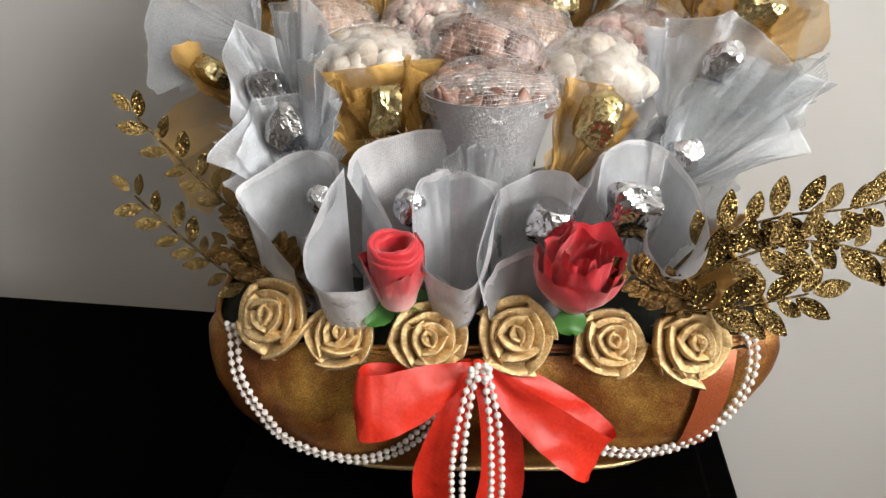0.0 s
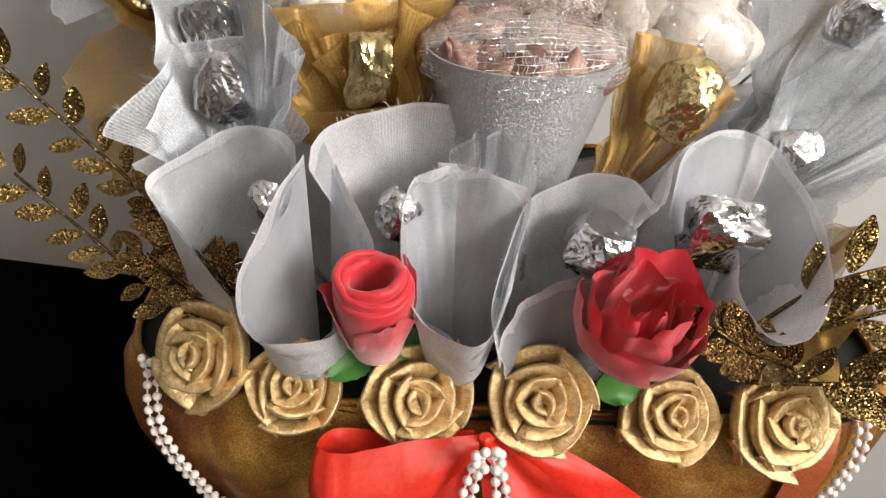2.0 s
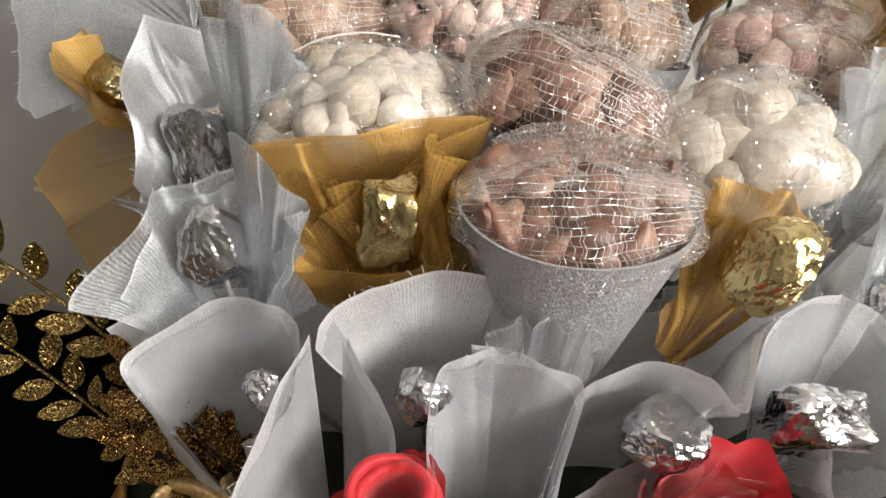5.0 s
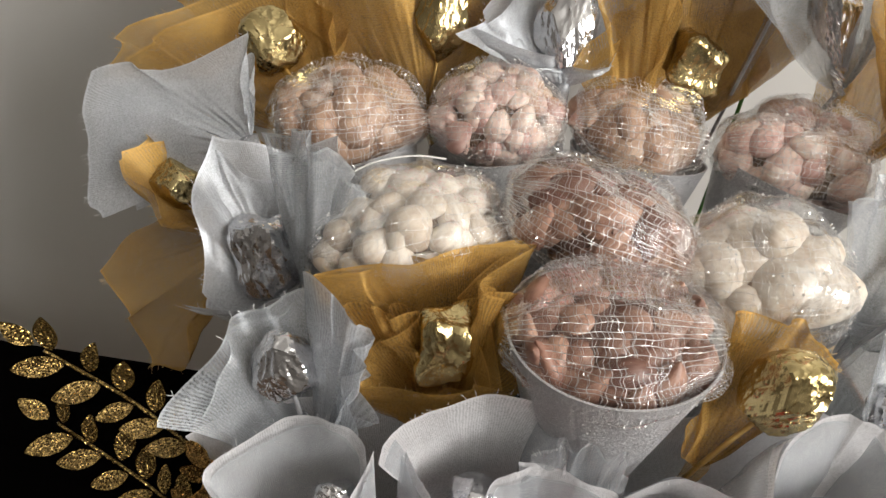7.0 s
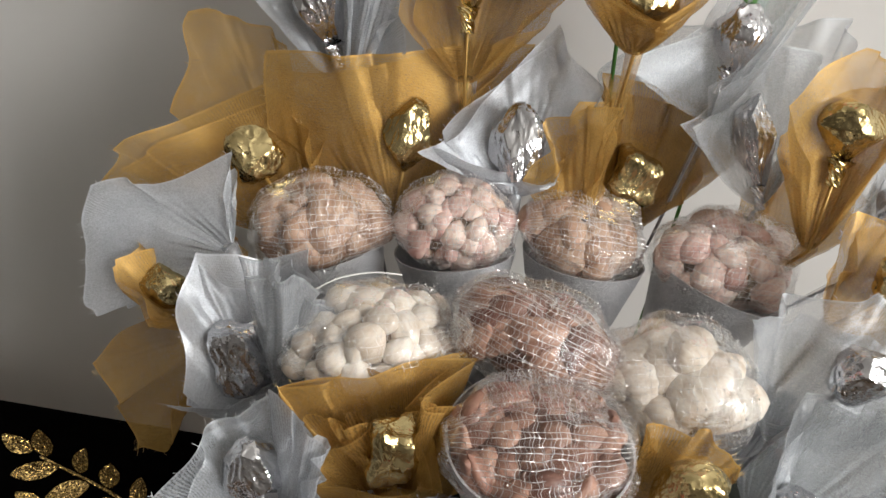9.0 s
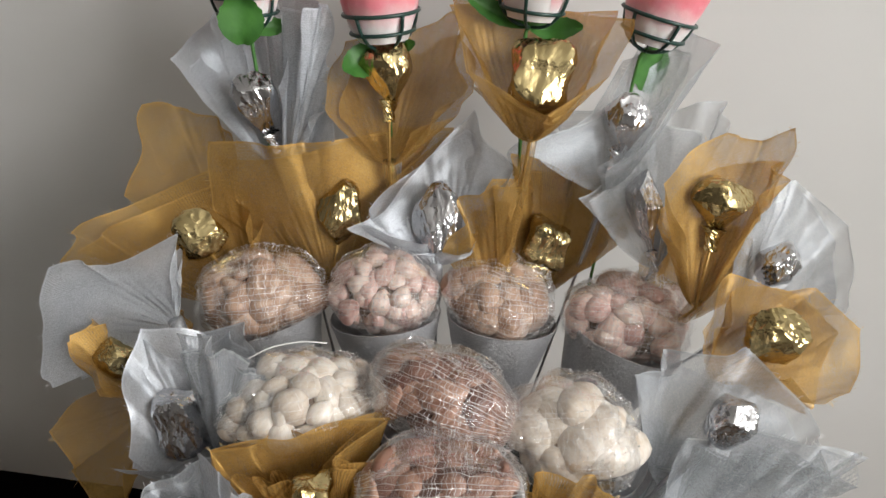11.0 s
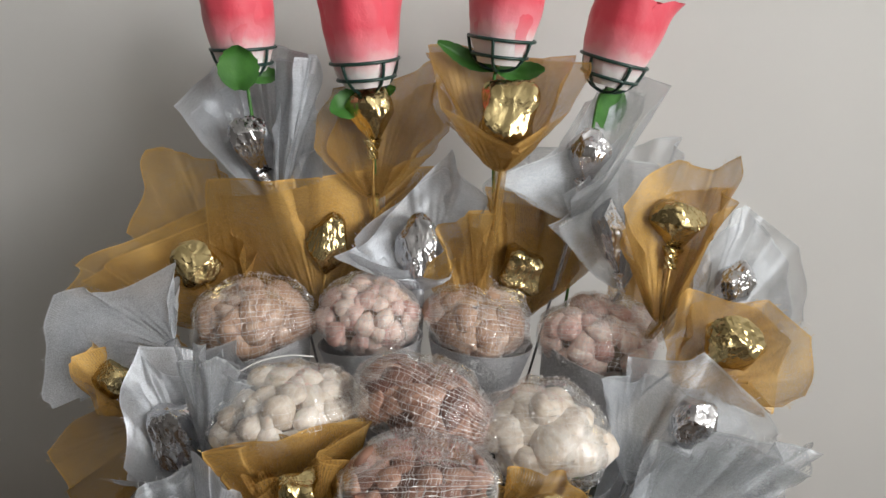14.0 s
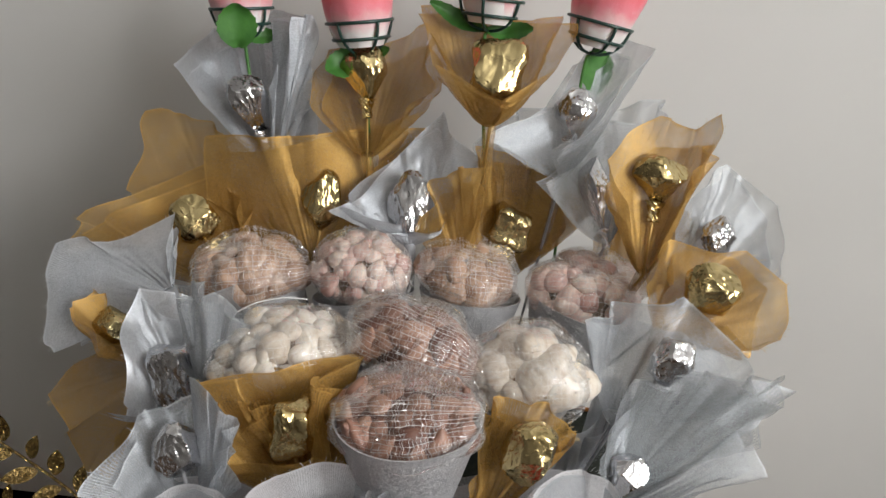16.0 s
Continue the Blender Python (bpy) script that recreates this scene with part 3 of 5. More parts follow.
def twist_tail(length, r):
    """The twisted end of the foil below the sweet."""
    return grid_mesh(28, 10, lambda u, v: vec(math.cos(6.283 * u + 3 * v), math.sin(6.283 * u + 3 * v), 0) * (r * (0.35 + 0.65 * (1 - v) ** 2 + 0.25 * v * v) * (1 + 0.28 * math.sin(6.283 * 5 * u))) + vec(0, 0, -length * v), True, smooth=False)


PICKS = "sweets on sticks in organza wraps"


def pick(colour, sweet, size, shape, apex, *sheets, foil=None, wrap=None, stick_to=None, ruffle=0.0028, seed=1, label="", lip=False, layers=2):
    """One sweet on a stick in its organza wrap. The sweet sits in the wrap's mouth; sheets lists the corners of each layer."""
    a = Vector(apex)
    s = Vector(sweet)
    gold = colour == "gold"
    foot = Vector(stick_to) if stick_to else vec(BX + (a.x - BX) * 0.7, BY + (a.y - BY) * 0.72 if a.y < 0.58 else 0.655, 0.205)
    if not sheets and not stick_to:
        foot = vec(s.x, s.y + 0.03, 0.208)
        a = s - vec(0, -0.006, 0.012)
    ob = thing("chocolate_pick", a, label or f"{foil or colour} foil-wrapped chocolate on a stick in {colour} organza", "sweet", PICKS)
    mat = wrap or (GOLD if gold else SILVER)
    for i, sh in enumerate(sheets):
        if i == 0 and lip and size:
            # the front lip crosses below the sweet and closes the cone
            first, last = Vector(sh[0]), Vector(sh[-1])
            side = (first - last).normalized()
            fr = vec(0.0, -0.85, 0.30) * (size[0] * 0.9)
            along = (s - a).normalized()
            low = (s - a) - along * min(size[2] * 1.02, (s - a).length * 0.55)
            sh = [*sh, low + fr - side * size[0] * 0.8, low + fr + side * size[0] * 0.8, sh[0]]
        w = part("organza_wrap", organza(sh, seed * 7 + i * 3, ruffle), mat, ob)
        hemline = [w.data.vertices[q].co.copy() for q in range(25, len(w.data.vertices), 26)]
        tagged(part("frayed_hem", fringe(hemline, lambda q: hemline[q].normalized(), 46, seed, 0.0036), GOLD_THREAD if gold else THREAD, w), kind="stuff")
        if i == 0 and layers > 1:
            # the second, inner layer lies a little turned and shorter
            rnd = random.Random(seed + 400)
            turn2 = Matrix.Rotation(rnd.uniform(-0.12, 0.12), 3, "Y")
            inner = [turn2 @ (Vector(c) * rnd.uniform(0.78, 1.0)) + vec(rnd.uniform(-0.006, 0.006), rnd.uniform(0.0, 0.006), rnd.uniform(-0.005, 0.005)) for c in sh]
            part("organza_wrap", organza(inner, seed * 7 + 101, ruffle * 1.2), mat, ob)
    if size:
        up = (s - a).normalized()
        if up.z < 0.3:
            up = vec(0.1, -0.2, 1).normalized()
        turn = axis_turn(up)
        rx, ry, rz = size
        fm = FOIL_G if (foil or colour) == "gold" else FOIL_S
        b = part("foil_chocolate", foil_ball(seed * 1.7, rx, ry, rz, shape), fm, ob, f"crumpled {foil or colour} foil", Matrix.Translation(s - a) @ turn.to_4x4())
        if shape == "drop":
            part("foil_twist", twist_tail(0.016, rx * 0.34), fm, b, m=Matrix.Translation((0, 0, -rz * 0.9)))
    if sheets:
        part("gathered_foot", tube(spline([vec(0, 0, 0.004), (foot - a) * 0.12 + vec(0.001, 0, 0), (foot - a) * 0.3], 8), 0.0052, 9, 0.5), mat, ob)
    part("stick", tube([s - a - vec(0, 0, 0.004) if size else vec(0, 0, 0), vec(0, 0, 0), foot - a], 0.0012, 8), GOLD_STICK if gold else STICK, ob)
    return ob


def organza_ruffle(hem, foot_y, base_z, seed, label, reach=90, layers=2, sheer=False, belly=0.42):
    """A strip of doubled silver organza rolled into open cups: the hem stands high behind and dips low in front, the foot is drawn together."""
    H = [Vector(h) for h in hem]
    n = 22 * (len(H) - 1) + 1
    S = spline(H, n)
    for _ in range(8):
        S = [S[0]] + [(S[i - 1] + 2 * S[i] + S[i + 1]) / 4 for i in range(1, n - 1)] + [S[-1]]
    S = [p + vec(0.0030 * noise.noise((i * 0.020, 1, seed)), 0.0035 * noise.noise((i * 0.019, 7, seed)), 0.0035 * noise.noise((i * 0.026, 4, seed)) + 0.0004 * noise.noise((i * 0.11, 2, seed))) for i, p in enumerate(S)]
    F = [vec(p.x, foot_y + 0.30 * (p.y - foot_y), base_z) for p in S]
    near = [f_.copy() for f_ in F]
    for _ in range(6):
        G = []
        for i in range(n):
            a, b = max(0, i - reach // 2), min(n, i + reach // 2 + 1)
            G.append(sum(F[a:b:4], vec(0, 0, 0)) / len(F[a:b:4]))
        F = G
    if reach >= 240:
        F = [sum(near, vec(0, 0, 0)) / n] * n
    F = [a.lerp(b, 0.35) for a, b in zip(F, near)]
    o = F[n // 2].copy()
    ob = thing("organza_ruffle", o, label, "organza", "silver organza ruffles")
    length = sum((b - a).length for a, b in zip(S, S[1:]))
    for lay in range(layers):
        def f(u, v):
            i = min(n - 1, round(u * (n - 1)))
            t = (S[min(n - 1, i + 1)] - S[max(0, i - 1)]).normalized()
            top, low = S[i], F[i]
            w = v ** belly
            p = vec(low.x + (top.x - low.x) * w, low.y + (top.y - low.y) * w, low.z + (top.z - low.z) * v)
            out = vec(top.x - low.x, top.y - low.y, 0)
            side = out.normalized() if out.length > 0.004 else t.cross(vec(0, 0, 1))
            q = (0.0045 * noise.noise((u * 4, v * 1.6, seed)) + 0.0022 * noise.noise((u * 8, v * 5, seed + 3)) + 0.0006 * noise.noise((u * 26, v * 14, seed + 8))) * v
            curl = 0.0045 * v ** 8 * (0.4 + noise.noise((u * 7, 3, seed)))
            drop = 0.006 * lay * v * (0.6 + noise.noise((u * 9, 0, seed)))
            return p + side * (q + curl - 0.0026 * lay * v) - vec(0, 0, drop) - o
        part("organza_layer", grid_mesh(n, 22, f, uv_scale=(length * 9, 1.0)), SHEER if sheer or lay else RUFFLE, ob)
    edge = [p - o for p in S]
    tagged(part("frayed_hem", fringe(edge, lambda i: (S[i] - F[i]).normalized(), n // 4, seed, 0.0036), THREAD, ob, "frayed threads"), kind="stuff")
    return ob


RUFFLE_LABEL = "silver organza ruffle rolled into open cups behind the roses"
organza_ruffle([(-0.098, 0.372, 0.262), (-0.118, 0.380, 0.288), (-0.131, 0.391, 0.308), (-0.118, 0.404, 0.319), (-0.095, 0.408, 0.328), (-0.076, 0.402, 0.331), (-0.067, 0.391, 0.320),
                (-0.071, 0.380, 0.307), (-0.081, 0.374, 0.293), (-0.090, 0.380, 0.280)], 0.388, 0.212, 3, RUFFLE_LABEL, 120)
organza_ruffle([(-0.064, 0.398, 0.322), (-0.072, 0.382, 0.314), (-0.080, 0.362, 0.301), (-0.083, 0.347, 0.286), (-0.077, 0.339, 0.273), (-0.062, 0.339, 0.266), (-0.048, 0.348, 0.262),
                (-0.038, 0.367, 0.264), (-0.036, 0.388, 0.280), (-0.044, 0.400, 0.302), (-0.056, 0.405, 0.320)], 0.382, 0.212, 4, RUFFLE_LABEL, 240)
organza_ruffle([(-0.060, 0.398, 0.316), (-0.053, 0.405, 0.331), (-0.037, 0.412, 0.338), (-0.016, 0.416, 0.342), (0.004, 0.412, 0.341), (0.013, 0.402, 0.334),
                (0.012, 0.394, 0.320)], 0.424, 0.212, 5, RUFFLE_LABEL, 200, belly=1.2)
organza_ruffle([(0.004, 0.394, 0.322), (-0.004, 0.393, 0.320), (-0.014, 0.390, 0.315), (-0.017, 0.374, 0.300), (-0.012, 0.355, 0.283), (-0.003, 0.346, 0.272), (0.010, 0.343, 0.266),
                (0.022, 0.349, 0.271), (0.029, 0.367, 0.288), (0.034, 0.384, 0.308), (0.031, 0.392, 0.316), (0.020, 0.395, 0.319), (0.008, 0.396, 0.321), (-0.003, 0.396, 0.321)], 0.378, 0.212, 6, RUFFLE_LABEL, 260)
organza_ruffle([(0.001, 0.398, 0.326), (0.010, 0.395, 0.335), (0.022, 0.394, 0.339), (0.033, 0.393, 0.338), (0.037, 0.393, 0.322)], 0.392, 0.212, 10, "sheer silver organza sheet standing before the front cone", 60, 1, True)
organza_ruffle([(0.026, 0.342, 0.252), (0.022, 0.352, 0.273), (0.027, 0.371, 0.293), (0.034, 0.389, 0.307), (0.045, 0.393, 0.316), (0.061, 0.394, 0.322), (0.076, 0.388, 0.323),
                (0.085, 0.378, 0.320), (0.094, 0.388, 0.318), (0.104, 0.407, 0.326), (0.114, 0.416, 0.330)], 0.436, 0.212, 7, RUFFLE_LABEL, 120, belly=1.4)
organza_ruffle([(0.103, 0.398, 0.300), (0.106, 0.410, 0.323), (0.127, 0.421, 0.332), (0.146, 0.425, 0.327), (0.161, 0.418, 0.315), (0.168, 0.396, 0.302), (0.166, 0.370, 0.287),
                (0.157, 0.354, 0.273), (0.144, 0.355, 0.269), (0.134, 0.370, 0.274), (0.135, 0.386, 0.285)], 0.432, 0.212, 8, RUFFLE_LABEL, 200, belly=1.3)
organza_ruffle([(0.026, 0.350, 0.256), (0.040, 0.370, 0.266), (0.062, 0.384, 0.270), (0.088, 0.386, 0.268), (0.114, 0.380, 0.266)], 0.372, 0.212, 12, "low silver organza fold behind the red rose", 60)
organza_ruffle([(-0.146, 0.413, 0.305), (-0.110, 0.428, 0.312), (-0.060, 0.436, 0.310), (-0.016, 0.438, 0.312), (0.027, 0.434, 0.300), (0.074, 0.436, 0.306), (0.123, 0.440, 0.312), (0.161, 0.436, 0.300)], 0.432, 0.215, 9, 'plain silver organza sheet behind the front ruffles', 60, 1)
pick('silver', (-0.112, 0.688, 0.476), (0.019, 0.017, 0.026), 'drop', (-0.094, 0.678, 0.425),
     [(-0.082, 0.016, 0.081), (-0.061, 0.062, 0.103), (-0.03, 0.071, 0.101), (-0.011, 0.081, 0.12), (0.025, 0.055, 0.116), (0.037, -0.013, 0.033)],
     seed=1)
pick('gold', (-0.014, 0.685, 0.506), (0.02, 0.018, 0.023), 'drop', (-0.013, 0.667, 0.439),
     [(-0.045, -0.01, 0.045), (-0.041, 0.043, 0.079), (0.012, 0.061, 0.085), (0.048, 0.058, 0.101), (0.051, 0.009, 0.064), (0.023, -0.02, 0.03)],
     seed=2)
pick('gold', (0.089, 0.647, 0.518), (0.02, 0.014, 0.022), 'block', (0.085, 0.626, 0.48),
     [(-0.045, 0.003, 0.046), (-0.054, 0.055, 0.079), (-0.035, 0.071, 0.077), (0.036, 0.065, 0.069), (0.063, 0.043, 0.073), (0.052, 0.011, 0.044), (0.007, -0.017, 0.021)],
     seed=3, lip=True)
pick('silver', (0.156, 0.655, 0.483), (0.018, 0.016, 0.02), 'drop', (0.149, 0.647, 0.433),
     [(-0.058, -0.009, 0.036), (-0.009, 0.015, 0.061), (0.018, 0.053, 0.091), (0.055, 0.069, 0.101), (0.074, 0.045, 0.099), (0.031, -0.002, 0.052), (-0.011, -0.029, 0.033)],
     wrap=SHEER, seed=4)
pick('silver', (0.178, 0.633, 0.424), (0.014, 0.013, 0.03), 'drop', (0.185, 0.614, 0.389),
     [(-0.059, 0.015, 0.047), (-0.012, 0.048, 0.067), (0.016, 0.083, 0.091), (0.05, 0.077, 0.103), (0.041, 0.049, 0.092), (0.011, -0.003, 0.026)],
     wrap=SHEER, seed=5)
pick('gold', (0.214, 0.601, 0.451), (0.02, 0.017, 0.018), 'drop', (0.208, 0.581, 0.379),
     [(-0.023, -0.002, 0.06), (-0.036, 0.018, 0.086), (-0.002, 0.038, 0.116), (0.043, 0.068, 0.099), (0.056, 0.053, 0.114), (0.046, 0.029, 0.089), (0.023, 0.009, 0.073)],
     seed=6)
pick('silver', (0.268, 0.603, 0.404), (0.015, 0.014, 0.016), 'ball', (0.255, 0.594, 0.353),
     [(-0.029, -0.011, 0.034), (-0.007, 0.024, 0.078), (0.026, 0.056, 0.098), (0.072, 0.039, 0.067), (0.067, -0.006, 0.027), (0.031, -0.018, 0.024)],
     wrap=SHEER, seed=7)
pick('gold', (0.242, 0.536, 0.392), (0.022, 0.016, 0.018), 'ball', (0.21, 0.536, 0.355),
     [(-0.013, 0.002, 0.037), (0.014, 0.033, 0.054), (0.065, 0.032, 0.054), (0.093, 0.01, 0.036), (0.083, -0.022, 0.008), (0.059, -0.029, 0.005), (0.033, -0.026, 0.029)],
     seed=8)
pick('silver', (0.204, 0.489, 0.365), (0.015, 0.014, 0.016), 'ball', (0.17, 0.481, 0.314),
     [(-0.02, 0.02, 0.071), (0.002, 0.043, 0.073), (0.051, 0.036, 0.082), (0.084, 0.02, 0.055), (0.1, -0.003, 0.033), (0.042, -0.02, 0.031)],
     wrap=SHEER, seed=9)
pick('gold', (0.112, 0.65, 0.384), (0.017, 0.014, 0.018), 'block', (0.099, 0.642, 0.334),
     [(-0.043, 0.002, 0.056), (-0.031, 0.019, 0.1), (-0.002, 0.024, 0.1), (0.001, 0.042, 0.07), (0.066, 0.044, 0.076), (0.054, 0.003, 0.043)],
     seed=10)
pick('silver', (0.026, 0.64, 0.407), (0.018, 0.017, 0.027), 'ball', (0.025, 0.624, 0.378),
     [(-0.061, 0.002, 0.031), (-0.043, 0.013, 0.042), (-0.009, 0.057, 0.063), (0.024, 0.083, 0.092), (0.052, 0.043, 0.061), (0.029, -0.008, 0.018)],
     seed=11, lip=True)
pick('gold', (-0.049, 0.651, 0.405), (0.016, 0.015, 0.024), 'ball', (-0.058, 0.638, 0.346),
     [(-0.030, -0.004, 0.030), (-0.094, 0.016, 0.056), (-0.085, 0.024, 0.108), (-0.040, 0.014, 0.112), (0.000, 0.024, 0.111), (0.050, 0.050, 0.110), (0.090, 0.071, 0.107), (0.038, 0.013, 0.070)],
     seed=12)
pick('gold', (-0.153, 0.631, 0.393), (0.021, 0.018, 0.019), 'ball', (-0.119, 0.62, 0.34),
     [(-0.131, 0.003, 0.034), (-0.125, 0.015, 0.055), (-0.032, 0.053, 0.089), (-0.001, 0.031, 0.071), (0.006, -0.006, 0.045)],
     [(-0.104, 0.052, 0.063), (-0.094, 0.105, 0.118), (-0.062, 0.107, 0.114), (-0.025, 0.093, 0.1), (-0.009, 0.049, 0.062)],
     seed=13)
pick('silver', (-0.194, 0.575, 0.375), None, '', (-0.154, 0.567, 0.361),
     [(-0.082, -0.029, -0.036), (-0.095, -0.011, -0.014), (-0.092, 0.017, 0.027), (-0.05, 0.029, 0.03), (-0.01, 0.041, 0.044), (-0.002, 0.01, 0.018)],
     label="silver organza sheet gathered on a stick", seed=14)
pick('gold', (-0.194, 0.554, 0.338), (0.015, 0.014, 0.016), 'ball', (-0.163, 0.552, 0.301),
     [(-0.029, -0.024, 0.03), (-0.057, -0.005, 0.054), (-0.042, 0.03, 0.067), (-0.001, 0.037, 0.06), (0.02, 0.024, 0.058)],
     [(-0.029, -0.012, 0.031), (-0.078, -0.028, -0.002), (-0.062, -0.036, -0.03), (-0.056, -0.047, -0.063), (-0.033, -0.039, -0.066), (-0.021, -0.021, -0.031)],
     seed=15)
pick('silver', (-0.131, 0.503, 0.335), (0.015, 0.014, 0.019), 'block', (-0.115, 0.493, 0.283),
     [(-0.049, -0.017, 0.042), (-0.046, 0.007, 0.076), (-0.044, 0.038, 0.102), (-0.018, 0.055, 0.083), (0.015, 0.057, 0.098), (0.021, 0.038, 0.084), (0.017, 0.014, 0.082)],
     seed=16, lip=True)
pick('silver', (-0.105, 0.428, 0.338), (0.015, 0.014, 0.016), 'ball', (-0.094, 0.417, 0.28),
     [(-0.052, -0.011, 0.045), (-0.032, 0.019, 0.073), (-0.016, 0.041, 0.073), (0.006, 0.04, 0.072), (0.02, 0.013, 0.063), (0.012, -0.01, 0.05)],
     wrap=SHEER, seed=17)
pick('gold', (-0.037, 0.436, 0.347), (0.012, 0.011, 0.016), 'block', (-0.036, 0.43, 0.294),
     [(-0.045, -0.003, 0.03), (-0.058, 0.025, 0.071), (-0.033, 0.033, 0.074), (-0.002, 0.039, 0.077), (0.039, 0.05, 0.077), (0.014, 0.018, 0.08), (0.027, -0.01, 0.043)],
     seed=18, lip=True)
pick('gold', (0.103, 0.422, 0.345), (0.016, 0.014, 0.018), 'ball', (0.079, 0.418, 0.295),
     [(-0.01, -0.003, 0.014), (0.005, 0.023, 0.073), (0.037, 0.033, 0.062), (0.056, 0.026, 0.046), (0.040, 0.010, 0.034)],
     seed=19)
pick('silver', (-0.078, 0.387, 0.304), (0.009, 0.009, 0.011), 'ball', (-0.076, 0.363, 0.275),
     label="silver foil-wrapped chocolate on a stick among organza", seed=20)
pick('silver', (-0.022, 0.396, 0.296), (0.012, 0.012, 0.014), 'ball', (-0.025, 0.351, 0.255),
     label="silver foil-wrapped chocolate on a stick among organza", seed=21)
pick('silver', (0.071, 0.388, 0.287), (0.018, 0.016, 0.018), 'ball', (0.057, 0.341, 0.25),
     label="silver foil-wrapped chocolate on a stick among organza", seed=22)
pick('silver', (0.127, 0.394, 0.290), (0.019, 0.011, 0.022), 'block', (0.142, 0.361, 0.241),
     label="silver foil-wrapped chocolate on a stick among organza", seed=23)
pick('silver', (0.17, 0.439, 0.312), (0.013, 0.012, 0.014), 'ball', (0.16, 0.428, 0.294),
     [(-0.011, 0.008, 0.033), (0.025, 0.057, 0.055), (0.077, 0.06, 0.061), (0.123, 0.046, 0.058), (0.086, 0.028, 0.046), (0.096, 0.009, 0.025), (0.024, -0.017, 0.01)],
     wrap=SHEER, seed=24)


def filler(apex, corners, mat, seed, label):
    """A loose organza sheet tucked into the foam."""
    ob = thing("organza_filler", apex, label, "organza", "loose organza sheets")
    part("organza_layer", organza(corners, seed, 0.004), mat, ob)
    part("organza_layer", organza([Vector(c) * 0.86 + vec(0.004, 0.004, 0.003) for c in corners], seed + 1, 0.005), mat, ob)
    return ob


GF = "loose gold organza sheet tucked in at the basket end"
filler((0.160, 0.405, 0.212), [(-0.02, -0.030, 0.030), (0.0, -0.035, 0.048), (0.035, -0.030, 0.052), (0.058, -0.012, 0.040), (0.062, 0.010, 0.016), (0.045, -0.030, 0.0)], GOLD, 901, GF)
filler((0.190, 0.440, 0.208), [(-0.01, -0.05, 0.012), (0.020, -0.02, 0.050), (0.045, 0.010, 0.055), (0.052, 0.045, 0.035), (0.03, 0.06, 0.02)], GOLD, 903, GF)
filler((-0.105, 0.415, 0.210), [(0.03, -0.040, 0.020), (-0.005, -0.035, 0.040), (-0.035, -0.020, 0.048), (-0.050, 0.010, 0.040), (-0.045, 0.04, 0.02)], GOLD, 905, GF)
filler((-0.115, 0.47, 0.208), [(0.0, -0.05, 0.03), (-0.03, -0.03, 0.055), (-0.045, 0.015, 0.06), (-0.035, 0.06, 0.05), (0.0, 0.08, 0.04)], SILVER, 907, "loose silver organza sheet tucked in at the basket end")
filler((0.200, 0.50, 0.208), [(0.0, -0.06, 0.03), (0.03, -0.03, 0.06), (0.045, 0.02, 0.065), (0.035, 0.07, 0.05), (0.0, 0.09, 0.04)], SHEER, 909, "loose silver organza sheet tucked in at the basket end")
BEHIND = "loose organza sheet standing behind the bags"
filler((0.118, 0.655, 0.340), [(-0.050, 0.000, 0.075), (-0.038, 0.012, 0.112), (0.000, 0.016, 0.104), (0.034, 0.010, 0.096), (0.056, 0.000, 0.050)], GOLD, 911, BEHIND)
filler((0.128, 0.668, 0.350), [(-0.056, 0.000, 0.080), (-0.030, 0.012, 0.125), (0.015, 0.018, 0.132), (0.050, 0.012, 0.110), (0.070, 0.000, 0.060)], SHEER, 913, BEHIND)
filler((0.220, 0.625, 0.330), [(-0.040, 0.000, 0.050), (-0.025, 0.012, 0.085), (0.012, 0.016, 0.095), (0.040, 0.010, 0.080), (0.050, 0.000, 0.040)], GOLD, 915, BEHIND)
filler((-0.055, 0.672, 0.355), [(-0.060, 0.000, 0.050), (-0.036, 0.010, 0.085), (0.010, 0.016, 0.095), (0.050, 0.010, 0.085), (0.062, 0.000, 0.050)], SHEER, 917, BEHIND)
filler((0.150, 0.500, 0.235), [(-0.035, -0.030, 0.070), (-0.005, -0.030, 0.085), (0.030, -0.010, 0.092), (0.046, 0.020, 0.082), (0.030, 0.060, 0.060)], SILVER, 919, "loose silver organza sheet tucked in beside a garlic bag")
filler((-0.028, 0.432, 0.294), [(-0.008, 0.014, 0.045), (0.002, 0.012, 0.082), (0.008, 0.008, 0.088), (0.016, 0.004, 0.058), (0.021, 0.001, 0.026)], GOLD, 921, "gold organza fold standing beside the netted cone")
filler((-0.042, 0.436, 0.296), [(-0.040, -0.002, 0.044), (-0.034, 0.006, 0.070), (-0.016, 0.000, 0.066), (-0.010, -0.006, 0.052), (0.002, -0.009, 0.046)], GOLD, 923, "gold organza fold tucked behind the silver ruffle")
filler((-0.112, 0.495, 0.290), [(-0.008, 0.016, 0.108), (-0.002, 0.004, 0.120), (0.012, -0.003, 0.122), (0.024, 0.000, 0.108), (0.026, 0.012, 0.086), (0.016, 0.020, 0.090)], SHEER, 925, "curled sheer silver organza beside a garlic bag")
filler((-0.092, 0.417, 0.280), [(-0.004, 0.024, 0.088), (0.006, 0.016, 0.102), (0.017, 0.008, 0.090), (0.022, -0.001, 0.068), (0.016, -0.010, 0.042)], SILVER, 927, "curled silver organza above the front ruffle")
